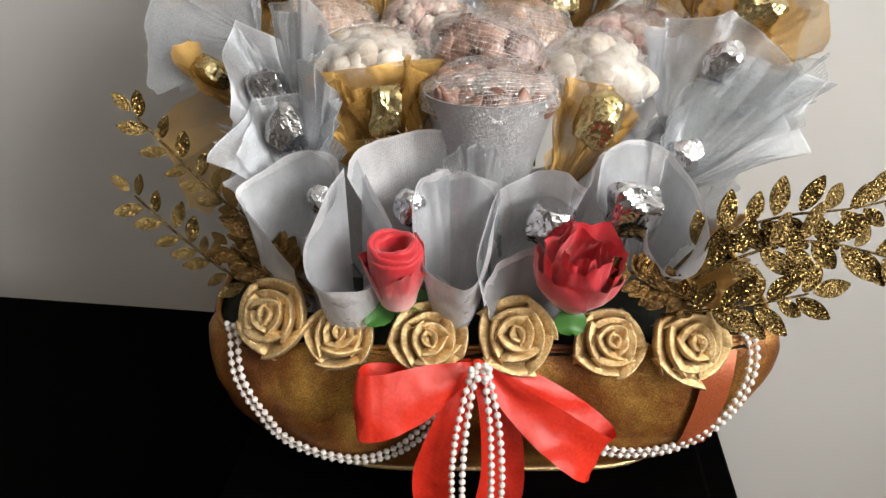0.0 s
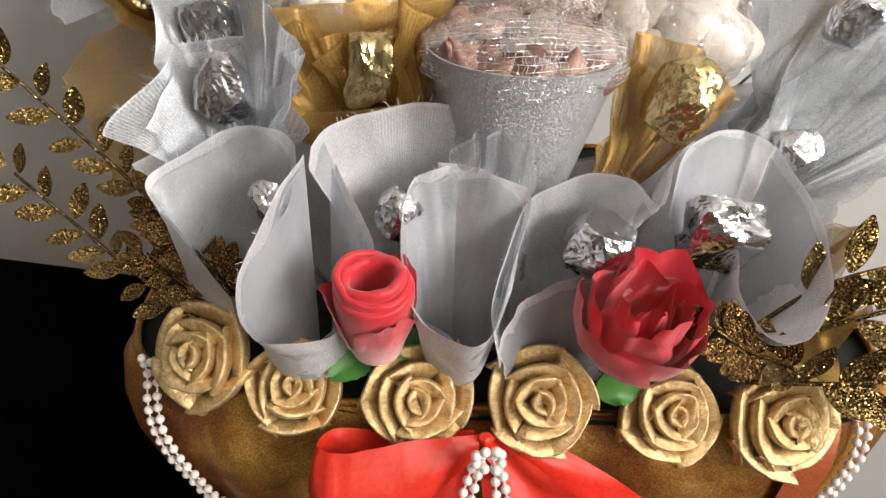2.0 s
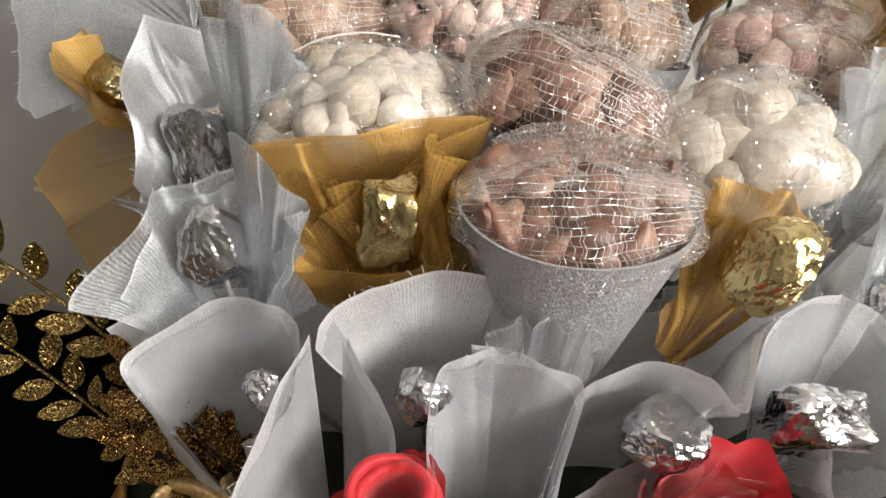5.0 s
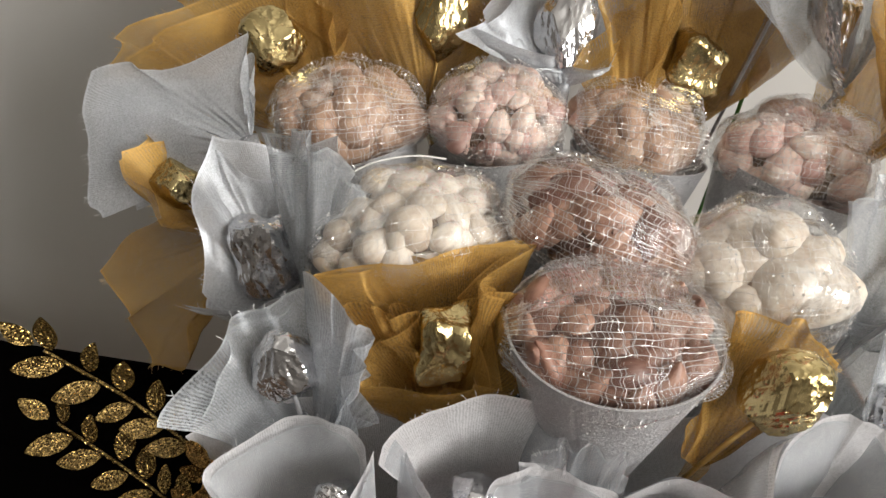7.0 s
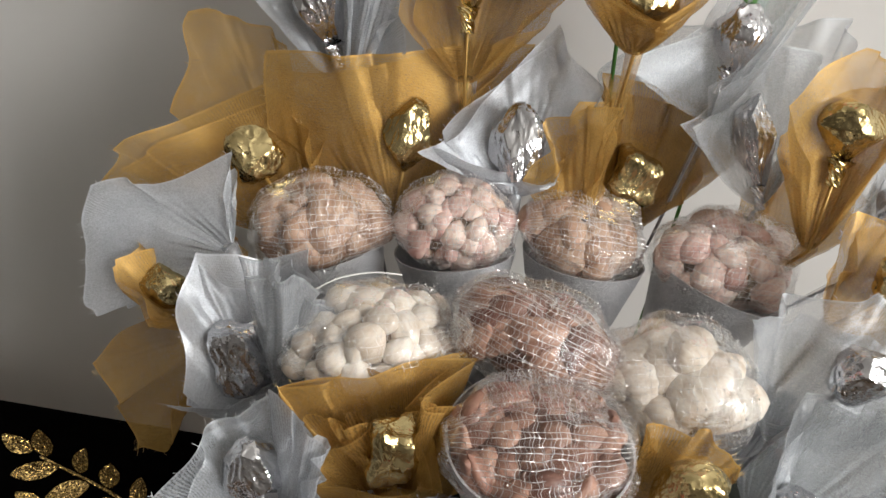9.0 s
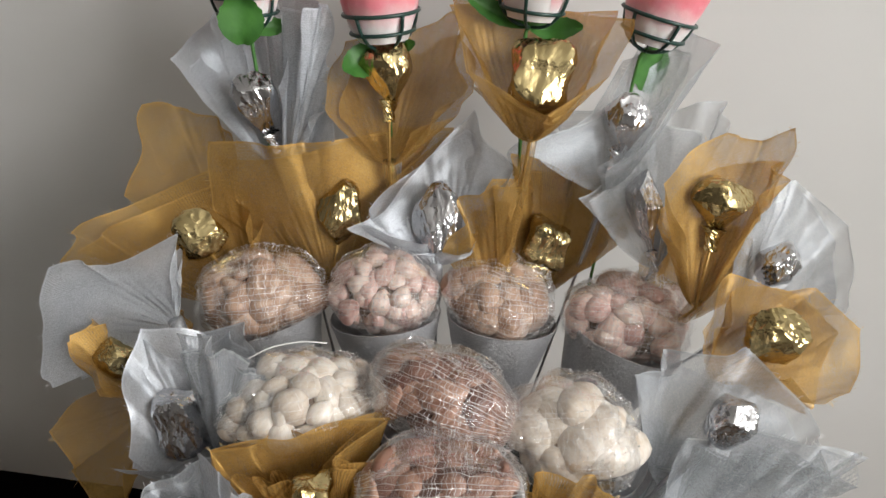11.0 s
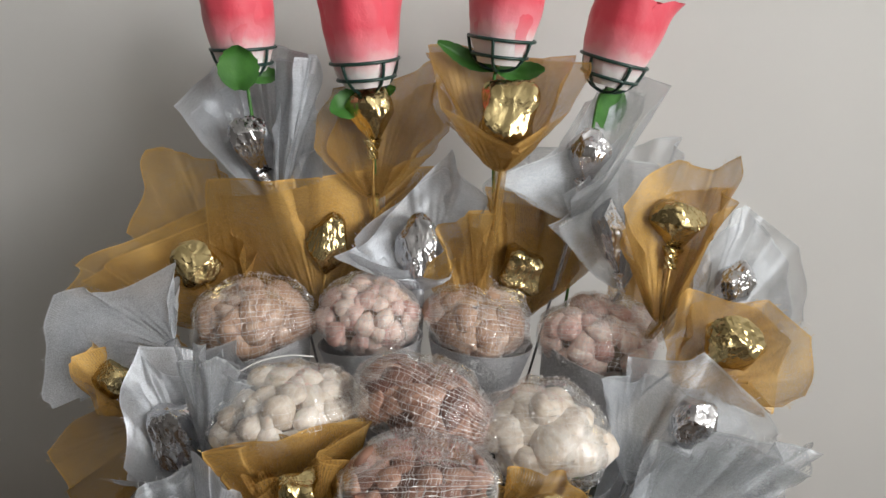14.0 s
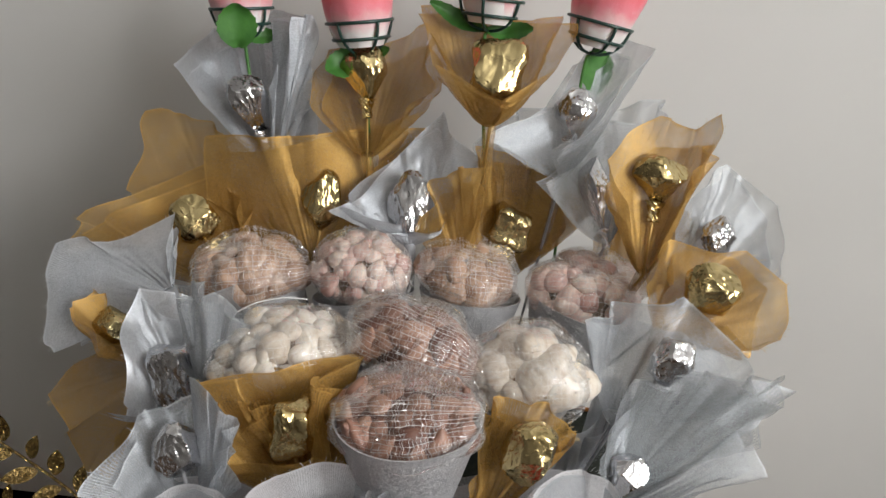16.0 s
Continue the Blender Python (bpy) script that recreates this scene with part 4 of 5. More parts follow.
filler((0.165, 0.440, 0.292), [(0.020, 0.034, 0.060), (0.045, 0.030, 0.078), (0.070, 0.018, 0.080), (0.098, 0.010, 0.086), (0.078, 0.008, 0.048)], VEIL, 929, "wide sheer silver organza veil at the basket end")
filler((0.071, 0.618, 0.338), [(-0.044, 0.002, 0.055), (-0.024, 0.006, 0.098), (-0.004, 0.000, 0.112), (0.004, -0.002, 0.112), (0.002, -0.004, 0.045)], GOLD, 933, "gold organza fold standing behind the nut bag")
filler((-0.092, 0.672, 0.420), [(-0.004, 0.012, 0.070), (0.012, 0.020, 0.122), (0.022, 0.012, 0.128), (0.031, 0.018, 0.130), (0.032, 0.012, 0.078), (0.022, 0.000, 0.040)], SILVER, 931, "pleated silver organza under a pink rose")
filler((0.088, 0.440, 0.212), [(-0.024, 0.006, 0.080), (-0.004, 0.010, 0.098), (0.028, 0.012, 0.100), (0.050, 0.008, 0.085)], SILVER, 935, "silver organza sheet between the cone and the ruffle")


# ---------- paper cones and bags ----------
def paper_cone(top, radius, foot, label):
    """A rolled cone of silver glitter paper, open at the top."""
    t, f = Vector(top), Vector(foot)
    ob = thing("paper_cone", f, label, "cone", "silver paper cones")
    z = (t - f)
    turn = axis_turn(z)
    L = z.length

    def f_out(u, v):
        a = 2 * math.pi * u
        r = radius * (0.16 + 0.84 * v) + 0.0006 * math.sin(a * 3 + v * 2)
        return vec(math.cos(a) * r, math.sin(a) * r, L * v)

    def f_in(u, v):
        p = f_out(u, v)
        return vec(p.x * 0.975, p.y * 0.975, p.z)

    def f_rim(u, v):
        return f_out(u, 1).lerp(f_in(u, 1), v)

    m = turn.to_4x4()
    part("paper_shell", joined([grid_mesh(72, 14, f_out, True), grid_mesh(72, 14, f_in, True), grid_mesh(72, 2, f_rim, True)]), GLIT_S, ob, m=m)
    seam = [f_out(0.28 + 0.03 * v, v) * 1.006 for v in (i / 10 for i in range(11))]
    part("seam", tube(seam, 0.0007, 5), GLIT_S, ob, m=m)
    return ob


def clove_mesh(l, w, ridge):
    """A clove or nut: blunt at one end, drawn to a point at the other."""
    return grid_mesh(14, 9, lambda u, v: vec(math.cos(6.283 * u), math.sin(6.283 * u) * 0.8, 0) * (w * math.sin(math.pi * min(1, v ** 0.85)) ** 0.75 * (1 + ridge * math.cos(3 * 6.283 * u))) + vec(w * 0.25 * math.sin(math.pi * v), 0, l * (v - 0.5)), True)


def food_bag(centre, radii, turn, piece, count, skin, film, net, label, seed, dent=None, size=(0.019, 0.0075), category="food bag"):
    """A film bag of cloves or nuts drawn tight, with a sparkling net over it."""
    rnd = random.Random(seed)
    c = Vector(centre)
    ob = thing("food_bag", c, label, category, "bags of cloves and nuts", turn)
    dirs = []
    meshes = [clove_mesh(size[0] * s, size[1] * s, r) for s, r in ((1.0, 0.05), (0.88, 0.09), (1.12, 0.03))]
    for me in meshes:
        me.materials.append(skin)
    ga = math.pi * (3 - math.sqrt(5))

    def shape(d):
        k = 1.0 + 0.13 * noise.noise(d * 1.5 + vec(seed, 0, 0)) + 0.05 * noise.noise(d * 3.2 + vec(0, seed, 0))
        if dent is not None:
            k -= dent[3] * math.exp(-((d - Vector(dent[:3]).normalized()).length / 0.42) ** 2)
        low = 1 - 0.38 * max(0.0, -d.z)
        return vec(d.x * radii[0] * low, d.y * radii[1] * low, d.z * radii[2]) * k

    for i in range(count):
        z = 1 - (1.30 if seed == 11 else 1.55) * (i + 0.5) / count
        r = math.sqrt(max(0, 1 - z * z))
        a = i * ga + rnd.uniform(-0.35, 0.35)
        dirs.append((vec(r * math.cos(a), r * math.sin(a), z + rnd.uniform(-0.09, 0.09)).normalized(), rnd.uniform(0.94, 1.03)))
    mean = sum(radii) / 3
    lump = 1.15 * size[1] / mean
    Q = np.array([tuple(q) for q, h in dirs])
    QH = np.array([h for q, h in dirs])

    def shell(d):
        g = np.exp(-((Q - np.array(tuple(d))) ** 2).sum(1) / lump ** 2) * QH
        b = max(float(g.max()), 0.30)
        return shape(d) * (1.0 - 0.42 * size[1] / mean * (1 - b))

    for i, (d, h) in enumerate(dirs):
        at = shape(d) * min(h, 1.0)
        d = vec(d.x / radii[0], d.y / radii[1], d.z / radii[2]).normalized()
        p = at - d * (size[1] * 0.92 + size[0] ** 2 / ((8 if piece == 'shallot' else 11) * mean))
        t = d.orthogonal().normalized()
        t = Matrix.Rotation(rnd.uniform(0, 6.28), 3, d) @ t
        if rnd.random() < 0.8:
            h2 = vec(0.5, 0.2, 0.9)
            t2 = (h2 - d * h2.dot(d))
            if t2.length > 0.2:
                t = (t2.normalized() + t * (0.3 if piece == 'shallot' else 0.6)).normalized()
        x = t.cross(d).normalized()
        rot = Matrix((x, d, t)).transposed().to_4x4()
        sc = Matrix.Diagonal((rnd.uniform(0.82, 1.15), rnd.uniform(0.85, 1.1), rnd.uniform(0.78, 1.18), 1))
        roll = Matrix.Rotation(rnd.uniform(-0.5, 0.5), 4, "Z") @ Matrix.Rotation(rnd.uniform(-0.1, 0.1) if piece == "shallot" else rnd.uniform(-0.22, 0.22), 4, "X")
        part(piece, meshes[i % 3], None, ob, m=Matrix.Translation(p) @ rot @ roll @ sc)
    # added inner core whose dark colour stands in for shade in the gaps
    part("gap_shade_core", grid_mesh(28, 16, lambda u, v: shape(vec(math.sin(math.pi * v) * math.cos(6.283 * u), math.sin(math.pi * v) * math.sin(6.283 * u), math.cos(math.pi * v))) * (0.60 if count < 20 else 0.70), True), HOLLOW_P if skin in (GARLIC, PINKISH) else HOLLOW, ob)

    def sph(u, v):
        th = math.pi * (0.02 + 0.96 * v)
        return vec(math.sin(th) * math.cos(6.283 * u), math.sin(th) * math.sin(6.283 * u), math.cos(th))

    sm = part("film", grid_mesh(64, 36, lambda u, v: shell(sph(u, v)) * 1.018, True), film, ob, "clear plastic film")
    sm.visible_shadow = False
    if net:
        # net threads as thin flat ribbons that follow the film
        nl, na, wid = net
        vs, fs = [], []
        tilt = Matrix.Rotation(radians(90 + rnd.uniform(-8, 8)), 3, "Y")

        def ribbon(pts, w):
            b0 = len(vs)
            for i, p in enumerate(pts):
                d = (pts[min(i + 1, len(pts) - 1)] - pts[max(i - 1, 0)])
                s = d.cross(p)
                s = s.normalized() * w if s.length > 1e-9 else vec(0, 0, w)
                vs.append(tuple(p - s)); vs.append(tuple(p + s))
            for i in range(len(pts) - 1):
                fs.append((b0 + 2 * i, b0 + 2 * i + 1, b0 + 2 * i + 3, b0 + 2 * i + 2))

        for i in range(nl):
            u = (i + rnd.uniform(-0.2, 0.2)) / nl
            pts = []
            for j in range(41):
                th = math.pi * (0.12 + 0.76 * j / 40)
                uu = 6.283 * u + 0.05 * noise.noise((i * 1.3, j * 0.25, seed))
                pts.append(shell(tilt @ vec(math.sin(th) * math.cos(uu), math.sin(th) * math.sin(uu), math.cos(th))) * 1.028)
            ribbon(pts, wid)
        for j in range(na):
            th0 = math.pi * (0.12 + 0.76 * (j + rnd.uniform(-0.2, 0.2)) / na)
            pts = []
            for i in range(65):
                th = th0 + 0.05 * noise.noise((j * 1.7, i * 0.2, seed)) + (0.025 if i % 2 else 0)
                uu = 6.283 * i / 64
                pts.append(shell(tilt @ vec(math.sin(th) * math.cos(uu), math.sin(th) * math.sin(uu), math.cos(th))) * 1.032)
            ribbon(pts, wid * 0.8)
        me = bpy.data.meshes.new("net")
        me.from_pydata(vs, [], fs)
        tagged(part("net", me, NET, ob, "sparkling silver net"), kind="stuff")
        # white flakes strewn over the net as painted glints of its lame thread
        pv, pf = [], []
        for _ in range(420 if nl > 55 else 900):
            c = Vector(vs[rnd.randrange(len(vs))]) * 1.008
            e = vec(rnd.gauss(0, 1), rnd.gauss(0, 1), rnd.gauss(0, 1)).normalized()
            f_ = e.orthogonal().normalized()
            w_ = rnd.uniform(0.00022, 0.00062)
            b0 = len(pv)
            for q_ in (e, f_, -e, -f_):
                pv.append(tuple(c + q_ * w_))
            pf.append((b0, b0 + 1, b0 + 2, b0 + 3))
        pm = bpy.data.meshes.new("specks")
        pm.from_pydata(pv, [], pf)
        tagged(part("painted_net_glints", pm, SPECK, ob), kind="stuff")
    return ob


def eul(x, y, z):
    return Euler((radians(x), radians(y), radians(z))).to_matrix()


FRONT_CONE_LABEL = "silver glitter paper cone holding a netted bag"
paper_cone((0.031, 0.438, 0.361), 0.0450, (0.030, 0.428, 0.215), FRONT_CONE_LABEL)
paper_cone((0.034, 0.505, 0.345), 0.042, (0.034, 0.49, 0.21), FRONT_CONE_LABEL)
paper_cone((-0.107, 0.610, 0.332), 0.046, (-0.07, 0.57, 0.21), FRONT_CONE_LABEL)
paper_cone((-0.013, 0.612, 0.340), 0.0425, (0.0, 0.575, 0.21), FRONT_CONE_LABEL)
paper_cone((0.076, 0.610, 0.343), 0.0425, (0.065, 0.575, 0.21), FRONT_CONE_LABEL)
paper_cone((0.170, 0.602, 0.334), 0.046, (0.13, 0.57, 0.21), FRONT_CONE_LABEL)

food_bag((0.032, 0.437, 0.359), (0.0480, 0.0395, 0.0190), eul(8, -2, 0), "shallot", 60, SHALLOT, FILM, (60, 46, 0.00015), "netted film bag of reddish shallots in a silver cone", 11, (0.25, -0.25, 1, 0.13), (0.026, 0.0090))
food_bag((0.032, 0.499, 0.366), (0.051, 0.034, 0.034), eul(14, 14, -18), "shallot", 66, SHALLOT, FILM, (60, 46, 0.00015), "netted film bag of dark reddish shallots", 12, None, (0.033, 0.0088))
food_bag((-0.054, 0.500, 0.352), (0.050, 0.040, 0.036), eul(10, -10, 12), "garlic_clove", 70, GARLIC, FILM_M, (44, 30, 0.00010), "film bag of cream garlic cloves", 13, None, (0.022, 0.0090))
food_bag((0.109, 0.488, 0.351), (0.043, 0.041, 0.040), eul(20, 0, 0), "garlic_bulb", 17, GARLIC, FILM_M, (44, 30, 0.00010), "film bag of large cream garlic bulbs", 14, (-0.05, -0.3, 1, 0.14), (0.038, 0.0205))
food_bag((-0.106, 0.610, 0.354), (0.051, 0.042, 0.037), eul(8, -6, 10), "nut", 56, TAN, FILM, (54, 40, 0.00016), "netted film bag of tan brown nuts in a silver cone", 15, None, (0.031, 0.0122))
food_bag((-0.013, 0.614, 0.357), (0.044, 0.040, 0.039), eul(5, 0, 0), "clove", 84, PINKISH, FILM, (54, 40, 0.00016), "netted film bag of pinkish white cloves in a silver cone", 16, None, (0.020, 0.0082))
food_bag((0.074, 0.614, 0.355), (0.046, 0.040, 0.036), eul(8, 12, 0), "nut", 46, TAN, FILM, (54, 40, 0.00016), "netted film bag of tan nuts in a silver cone", 17, (0.1, 0, 1, 0.20), (0.032, 0.0135))
food_bag((0.171, 0.606, 0.345), (0.052, 0.042, 0.040), eul(12, 6, 0), "clove", 62, PINKISH, FILM, (54, 40, 0.00016), "netted film bag of pale pinkish cloves", 18, (0.0, -0.1, 1, 0.14), (0.025, 0.0105))


strip = thing("plastic_tie", (-0.068, 0.520, 0.381), "thin white plastic tie lying on a garlic bag", "tie")
part("band", tube(spline([(-0.022, -0.004, -0.004), (-0.008, 0.002, 0.001), (0.010, 0.006, 0.003), (0.026, 0.008, 0.001)], 24), 0.0005, 6), FRAME_W, strip)


# ---------- satin roses along the rim ----------
def satin_rose(place, facing, r, seed, label):
    """A rose folded from gold satin ribbon: a tight coil inside, folded straight-edged turns outside."""
    rnd = random.Random(seed)
    ob = thing("satin_rose", place, label, "ribbon rose", "gold satin roses along the rim", axis_turn(facing, (0, 0, -1)))
    rot0 = rnd.uniform(0, 6.28)
    # heart: a short coil
    me = grid_mesh(60, 6, lambda u, v: (lambda a, rr: vec(math.cos(a) * rr, math.sin(a) * rr * 0.85, 0.004 * (1 - u) + 0.001 - 0.012 * (1 - v)))(rot0 + u * 9.0, r * (0.05 + 0.15 * u) * (0.7 + 0.35 * v)), uv_scale=(2, 0.3))
    part("heart", me, SATIN, ob)
    # folded turns: whorls of straight-edged folds, each overlapping the next
    for wi, (rw, zr, npet) in enumerate(((0.23, 0.0042, 2), (0.40, 0.0024, 3), (0.60, -0.0006, 4), (0.83, -0.0052, 5))):
        for p in range(npet):
            a0 = rot0 + wi * 0.7 + p * 6.283 / npet + rnd.uniform(-0.12, 0.12)
            half = 3.1416 / npet * rnd.uniform(1.12, 1.3)
            rad = r * rw * rnd.uniform(0.95, 1.06)
            zz = zr + rnd.uniform(-0.0008, 0.0008)
            lean = rnd.uniform(-0.10, 0.10)

            def fold(u, v, a0=a0, half=half, rad=rad, zz=zz, lean=lean, wi=wi, p=p):
                s = 2 * u - 1
                loc = s * half
                straight = math.cos(half * 0.72) / math.cos(loc * 0.72)
                edge = rad * (0.55 * straight + 0.45) * 1.10 * (1 + lean * s + 0.11 * max(0.0, s) ** 5 * (wi > 0))
                band = r * (0.19 + 0.035 * wi)
                if v < 0.6:
                    q = v / 0.6
                    rr = edge - band * (1 - q)
                    z = zz - 0.0058 * (1 - q) ** 1.25 + 0.0009 * math.sin(q * 3.14)
                else:
                    q = (v - 0.6) / 0.4
                    rr = edge + r * 0.055 * math.sin(q * 2.6)
                    z = zz + 0.0011 * math.sin(min(1.0, q * 2.2) * 3.14) - 0.0075 * q ** 1.4
                z -= 0.0030 * abs(s) ** 5 + 0.0016 * (0.5 + 0.5 * s) + 0.0010 * noise.noise((u * 4 + p, v * 3, seed + wi))
                rr *= 1 - 0.03 * abs(s) ** 6 + 0.015 * noise.noise((u * 5 + p * 3, 1, seed))
                a = a0 + loc
                return vec(math.cos(a) * rr, math.sin(a) * rr, z)

            part("fold", grid_mesh(16, 14, fold, uv_scale=(1.0, 0.35)), SATIN, ob)
    part("back", grid_mesh(30, 6, lambda u, v: vec(math.cos(6.283 * u), math.sin(6.283 * u), 0) * (r * (0.86 - 0.7 * v)) + vec(0, 0, -0.010 - 0.006 * v), True), SATIN, ob)
    return ob


ROSE_LABEL = "gold satin ribbon rose fixed to the basket rim"
for i, (p, fdir, r) in enumerate([((-0.118, 0.359, 0.233), (-0.25, -0.75, 0.62), 0.0282), ((-0.069, 0.352, 0.224), (0.05, -0.60, 0.80), 0.0250),
                                  ((-0.009, 0.346, 0.224), (0.05, -0.75, 0.65), 0.0290), ((0.048, 0.345, 0.228), (-0.05, -0.78, 0.62), 0.0290),
                                  ((0.112, 0.347, 0.221), (0.05, -0.72, 0.68), 0.0265), ((0.166, 0.344, 0.222), (0.12, -0.78, 0.62), 0.0300)]):
    satin_rose(p, fdir, r, 30 + i, ROSE_LABEL if i != 4 else "gold satin ribbon rose with a frayed edge on the basket rim")


# ---------- red bow ----------
def ribbon_strip(pts, widths, wdirs, n=40, cup=0.0):
    P = spline(pts, n)
    Wd = spline(wdirs, n)
    Ws = spline([(w, 0, 0) for w in widths], n)

    def f(u, v):
        i = min(n - 1, round(u * (n - 1)))
        w = Wd[i].normalized()
        t = (P[min(n - 1, i + 1)] - P[max(0, i - 1)]).normalized()
        nn = t.cross(w)
        s = (v - 0.5)
        return P[i] + w * (s * Ws[i].x) + nn * (cup * (s * s - 0.12) + 0.0022 * noise.noise((u * 9, v * 3, cup * 50 + 2)) + 0.0012 * noise.noise((u * 24, v * 4, cup * 70)))

    return grid_mesh(n, 9, f, uv_scale=(3, 0.5))


bow_at = vec(0.022, 0.338, 0.205)
bow = thing("ribbon_bow", bow_at, "red satin ribbon bow with long tails on the basket front", "bow")
o = bow_at
UPW = (0, 0.50, 0.86)
part("loop", ribbon_strip([vec(0.020, 0.336, 0.206) - o, vec(-0.010, 0.322, 0.198) - o, vec(-0.040, 0.313, 0.193) - o, vec(-0.056, 0.318, 0.191) - o, vec(-0.048, 0.332, 0.188) - o, vec(-0.008, 0.336, 0.190) - o, vec(0.018, 0.340, 0.206) - o],
                           [0.010, 0.036, 0.043, 0.043, 0.042, 0.030, 0.010], [UPW] * 7, 56, 0.012), RED_SATIN, bow)
part("loop", ribbon_strip([vec(0.026, 0.336, 0.206) - o, vec(0.050, 0.322, 0.188) - o, vec(0.080, 0.312, 0.166) - o, vec(0.103, 0.312, 0.148) - o, vec(0.106, 0.326, 0.146) - o, vec(0.084, 0.334, 0.166) - o, vec(0.050, 0.338, 0.192) - o, vec(0.026, 0.340, 0.205) - o],
                           [0.010, 0.024, 0.034, 0.036, 0.036, 0.032, 0.022, 0.010], [(0.45, 0.32, 0.8)] * 8, 60, 0.012), RED_SATIN, bow)
part("tail", ribbon_strip([vec(0.016, 0.336, 0.202) - o, vec(0.004, 0.322, 0.170) - o, vec(-0.007, 0.318, 0.130) - o, vec(-0.006, 0.316, 0.090) - o, vec(0.002, 0.317, 0.045) - o],
                           [0.012, 0.026, 0.028, 0.026, 0.026], [(1, 0.1, 0)] * 5, 40, 0.014), RED_SATIN, bow)
part("tail", ribbon_strip([vec(0.026, 0.336, 0.202) - o, vec(0.038, 0.324, 0.170) - o, vec(0.041, 0.316, 0.130) - o, vec(0.036, 0.308, 0.095) - o, vec(0.033, 0.306, 0.050) - o],
                           [0.012, 0.026, 0.030, 0.032, 0.032], [(1, -0.15, 0.05)] * 5, 40, 0.016), RED_SATIN, bow)
part("knot", foil_ball(3.3, 0.0045, 0.003, 0.0045, "ball", 3), RED_SATIN, bow, m=Matrix.Translation((0.001, 0.0, 0.003)))


# ---------- pearls ----------
def bead_mesh(r):
    bm = bmesh.new()
    bmesh.ops.create_uvsphere(bm, u_segments=10, v_segments=7, radius=r)
    me = bpy.data.meshes.new("pearl")
    bm.to_mesh(me)
    bm.free()
    me.shade_smooth()
    me.materials.append(PEARL)
    return me


BEAD, BEAD_S = bead_mesh(0.0024), bead_mesh(0.0023)


def pearl_line(ob, origin, path, step, mesh, lag=0.0):
    P = spline(path, 400)
    acc, last = lag, P[0]
    part("pearl", mesh, None, ob, m=Matrix.Translation(P[0] - origin))
    for p in P[1:]:
        acc += (p - last).length
        last = p
        if acc >= step:
            acc -= step
            part("pearl", mesh, None, ob, m=Matrix.Translation(p - origin))
    part("thread", tube([q - origin for q in P[::8]], 0.0005, 5), PEARL, ob)


def garland(name, knots, group):
    first = basket_front(*knots[0], 0.004)
    ob = thing(name, first, "double string of white pearls swagged on the gold basket", "pearls", group)
    K = spline([(x, 0, z) for x, z in knots], 60)
    for d, lag in ((0.0030, 0.0), (-0.0030, 0.0031)):
        row = []
        for i, k in enumerate(K):
            t = (K[min(59, i + 1)] - K[max(0, i - 1)]).normalized()
            row.append(basket_front(k.x - t.z * d, k.z + t.x * d, 0.0045))
        pearl_line(ob, first, row, 0.0062, BEAD, lag)
    return ob


garland("pearl_garland", [(-0.147, 0.216), (-0.142, 0.183), (-0.130, 0.158), (-0.110, 0.127), (-0.068, 0.113), (-0.038, 0.123), (-0.018, 0.142), (0.008, 0.175)], "pearl strings on the basket")
garland("pearl_garland", [(0.045, 0.175), (0.075, 0.146), (0.107, 0.129), (0.138, 0.122), (0.171, 0.127), (0.196, 0.146), (0.211, 0.176), (0.215, 0.203), (0.206, 0.218)], "pearl strings on the basket")
strands = thing("pearl_tassel", (0.023, 0.325, 0.214), "white pearl strings hanging over the red bow", "pearls", "pearl strings on the basket")
so = vec(0.023, 0.325, 0.214)
for x0, x1, z1, y1 in ((0.018, 0.006, 0.118, 0.305), (0.021, 0.013, 0.113, 0.303), (0.026, 0.032, 0.120, 0.300), (0.029, 0.039, 0.119, 0.300)):
    pearl_line(strands, so, [vec(x0, 0.325, 0.214), vec(x0 * 0.5 + x1 * 0.5 + (x1 - x0) * 0.2, 0.312, 0.180), vec(x1, y1 + 0.003, 0.145), vec(x1, y1, z1)], 0.0066, BEAD, 0.003 * (x0 in (0.021, 0.029)))
for i in range(7):
    a = i * 0.9
    part("pearl", BEAD, None, strands, m=Matrix.Translation((0.006 * math.cos(a), -0.002 - 0.001 * i, 0.004 + 0.004 * math.sin(a))))


# ---------- glitter leaf sprays ----------
def leaf_mesh(l, w, curl):
    """A pointed leaf with a raised rib and some thickness."""
    def top(u, v, lift=0.0):
        s = (u - 0.5) * 2
        wd = w * 0.5 * math.sin(math.pi * min(1, v * 0.96 + 0.02)) ** 0.72 * (1 - 0.15 * v)
        return vec(s * wd, curl * v * v * l + 0.0012 * abs(s) * math.sin(math.pi * v) + lift, v * l)
    return joined([grid_mesh(7, 10, top), grid_mesh(7, 10, lambda u, v: top(u, v, -0.0007 * (1 - abs(2 * u - 1))))])


LEAVES = [leaf_mesh(0.024, 0.0132, 0.10), leaf_mesh(0.021, 0.0120, -0.08), leaf_mesh(0.026, 0.0142, 0.18)]


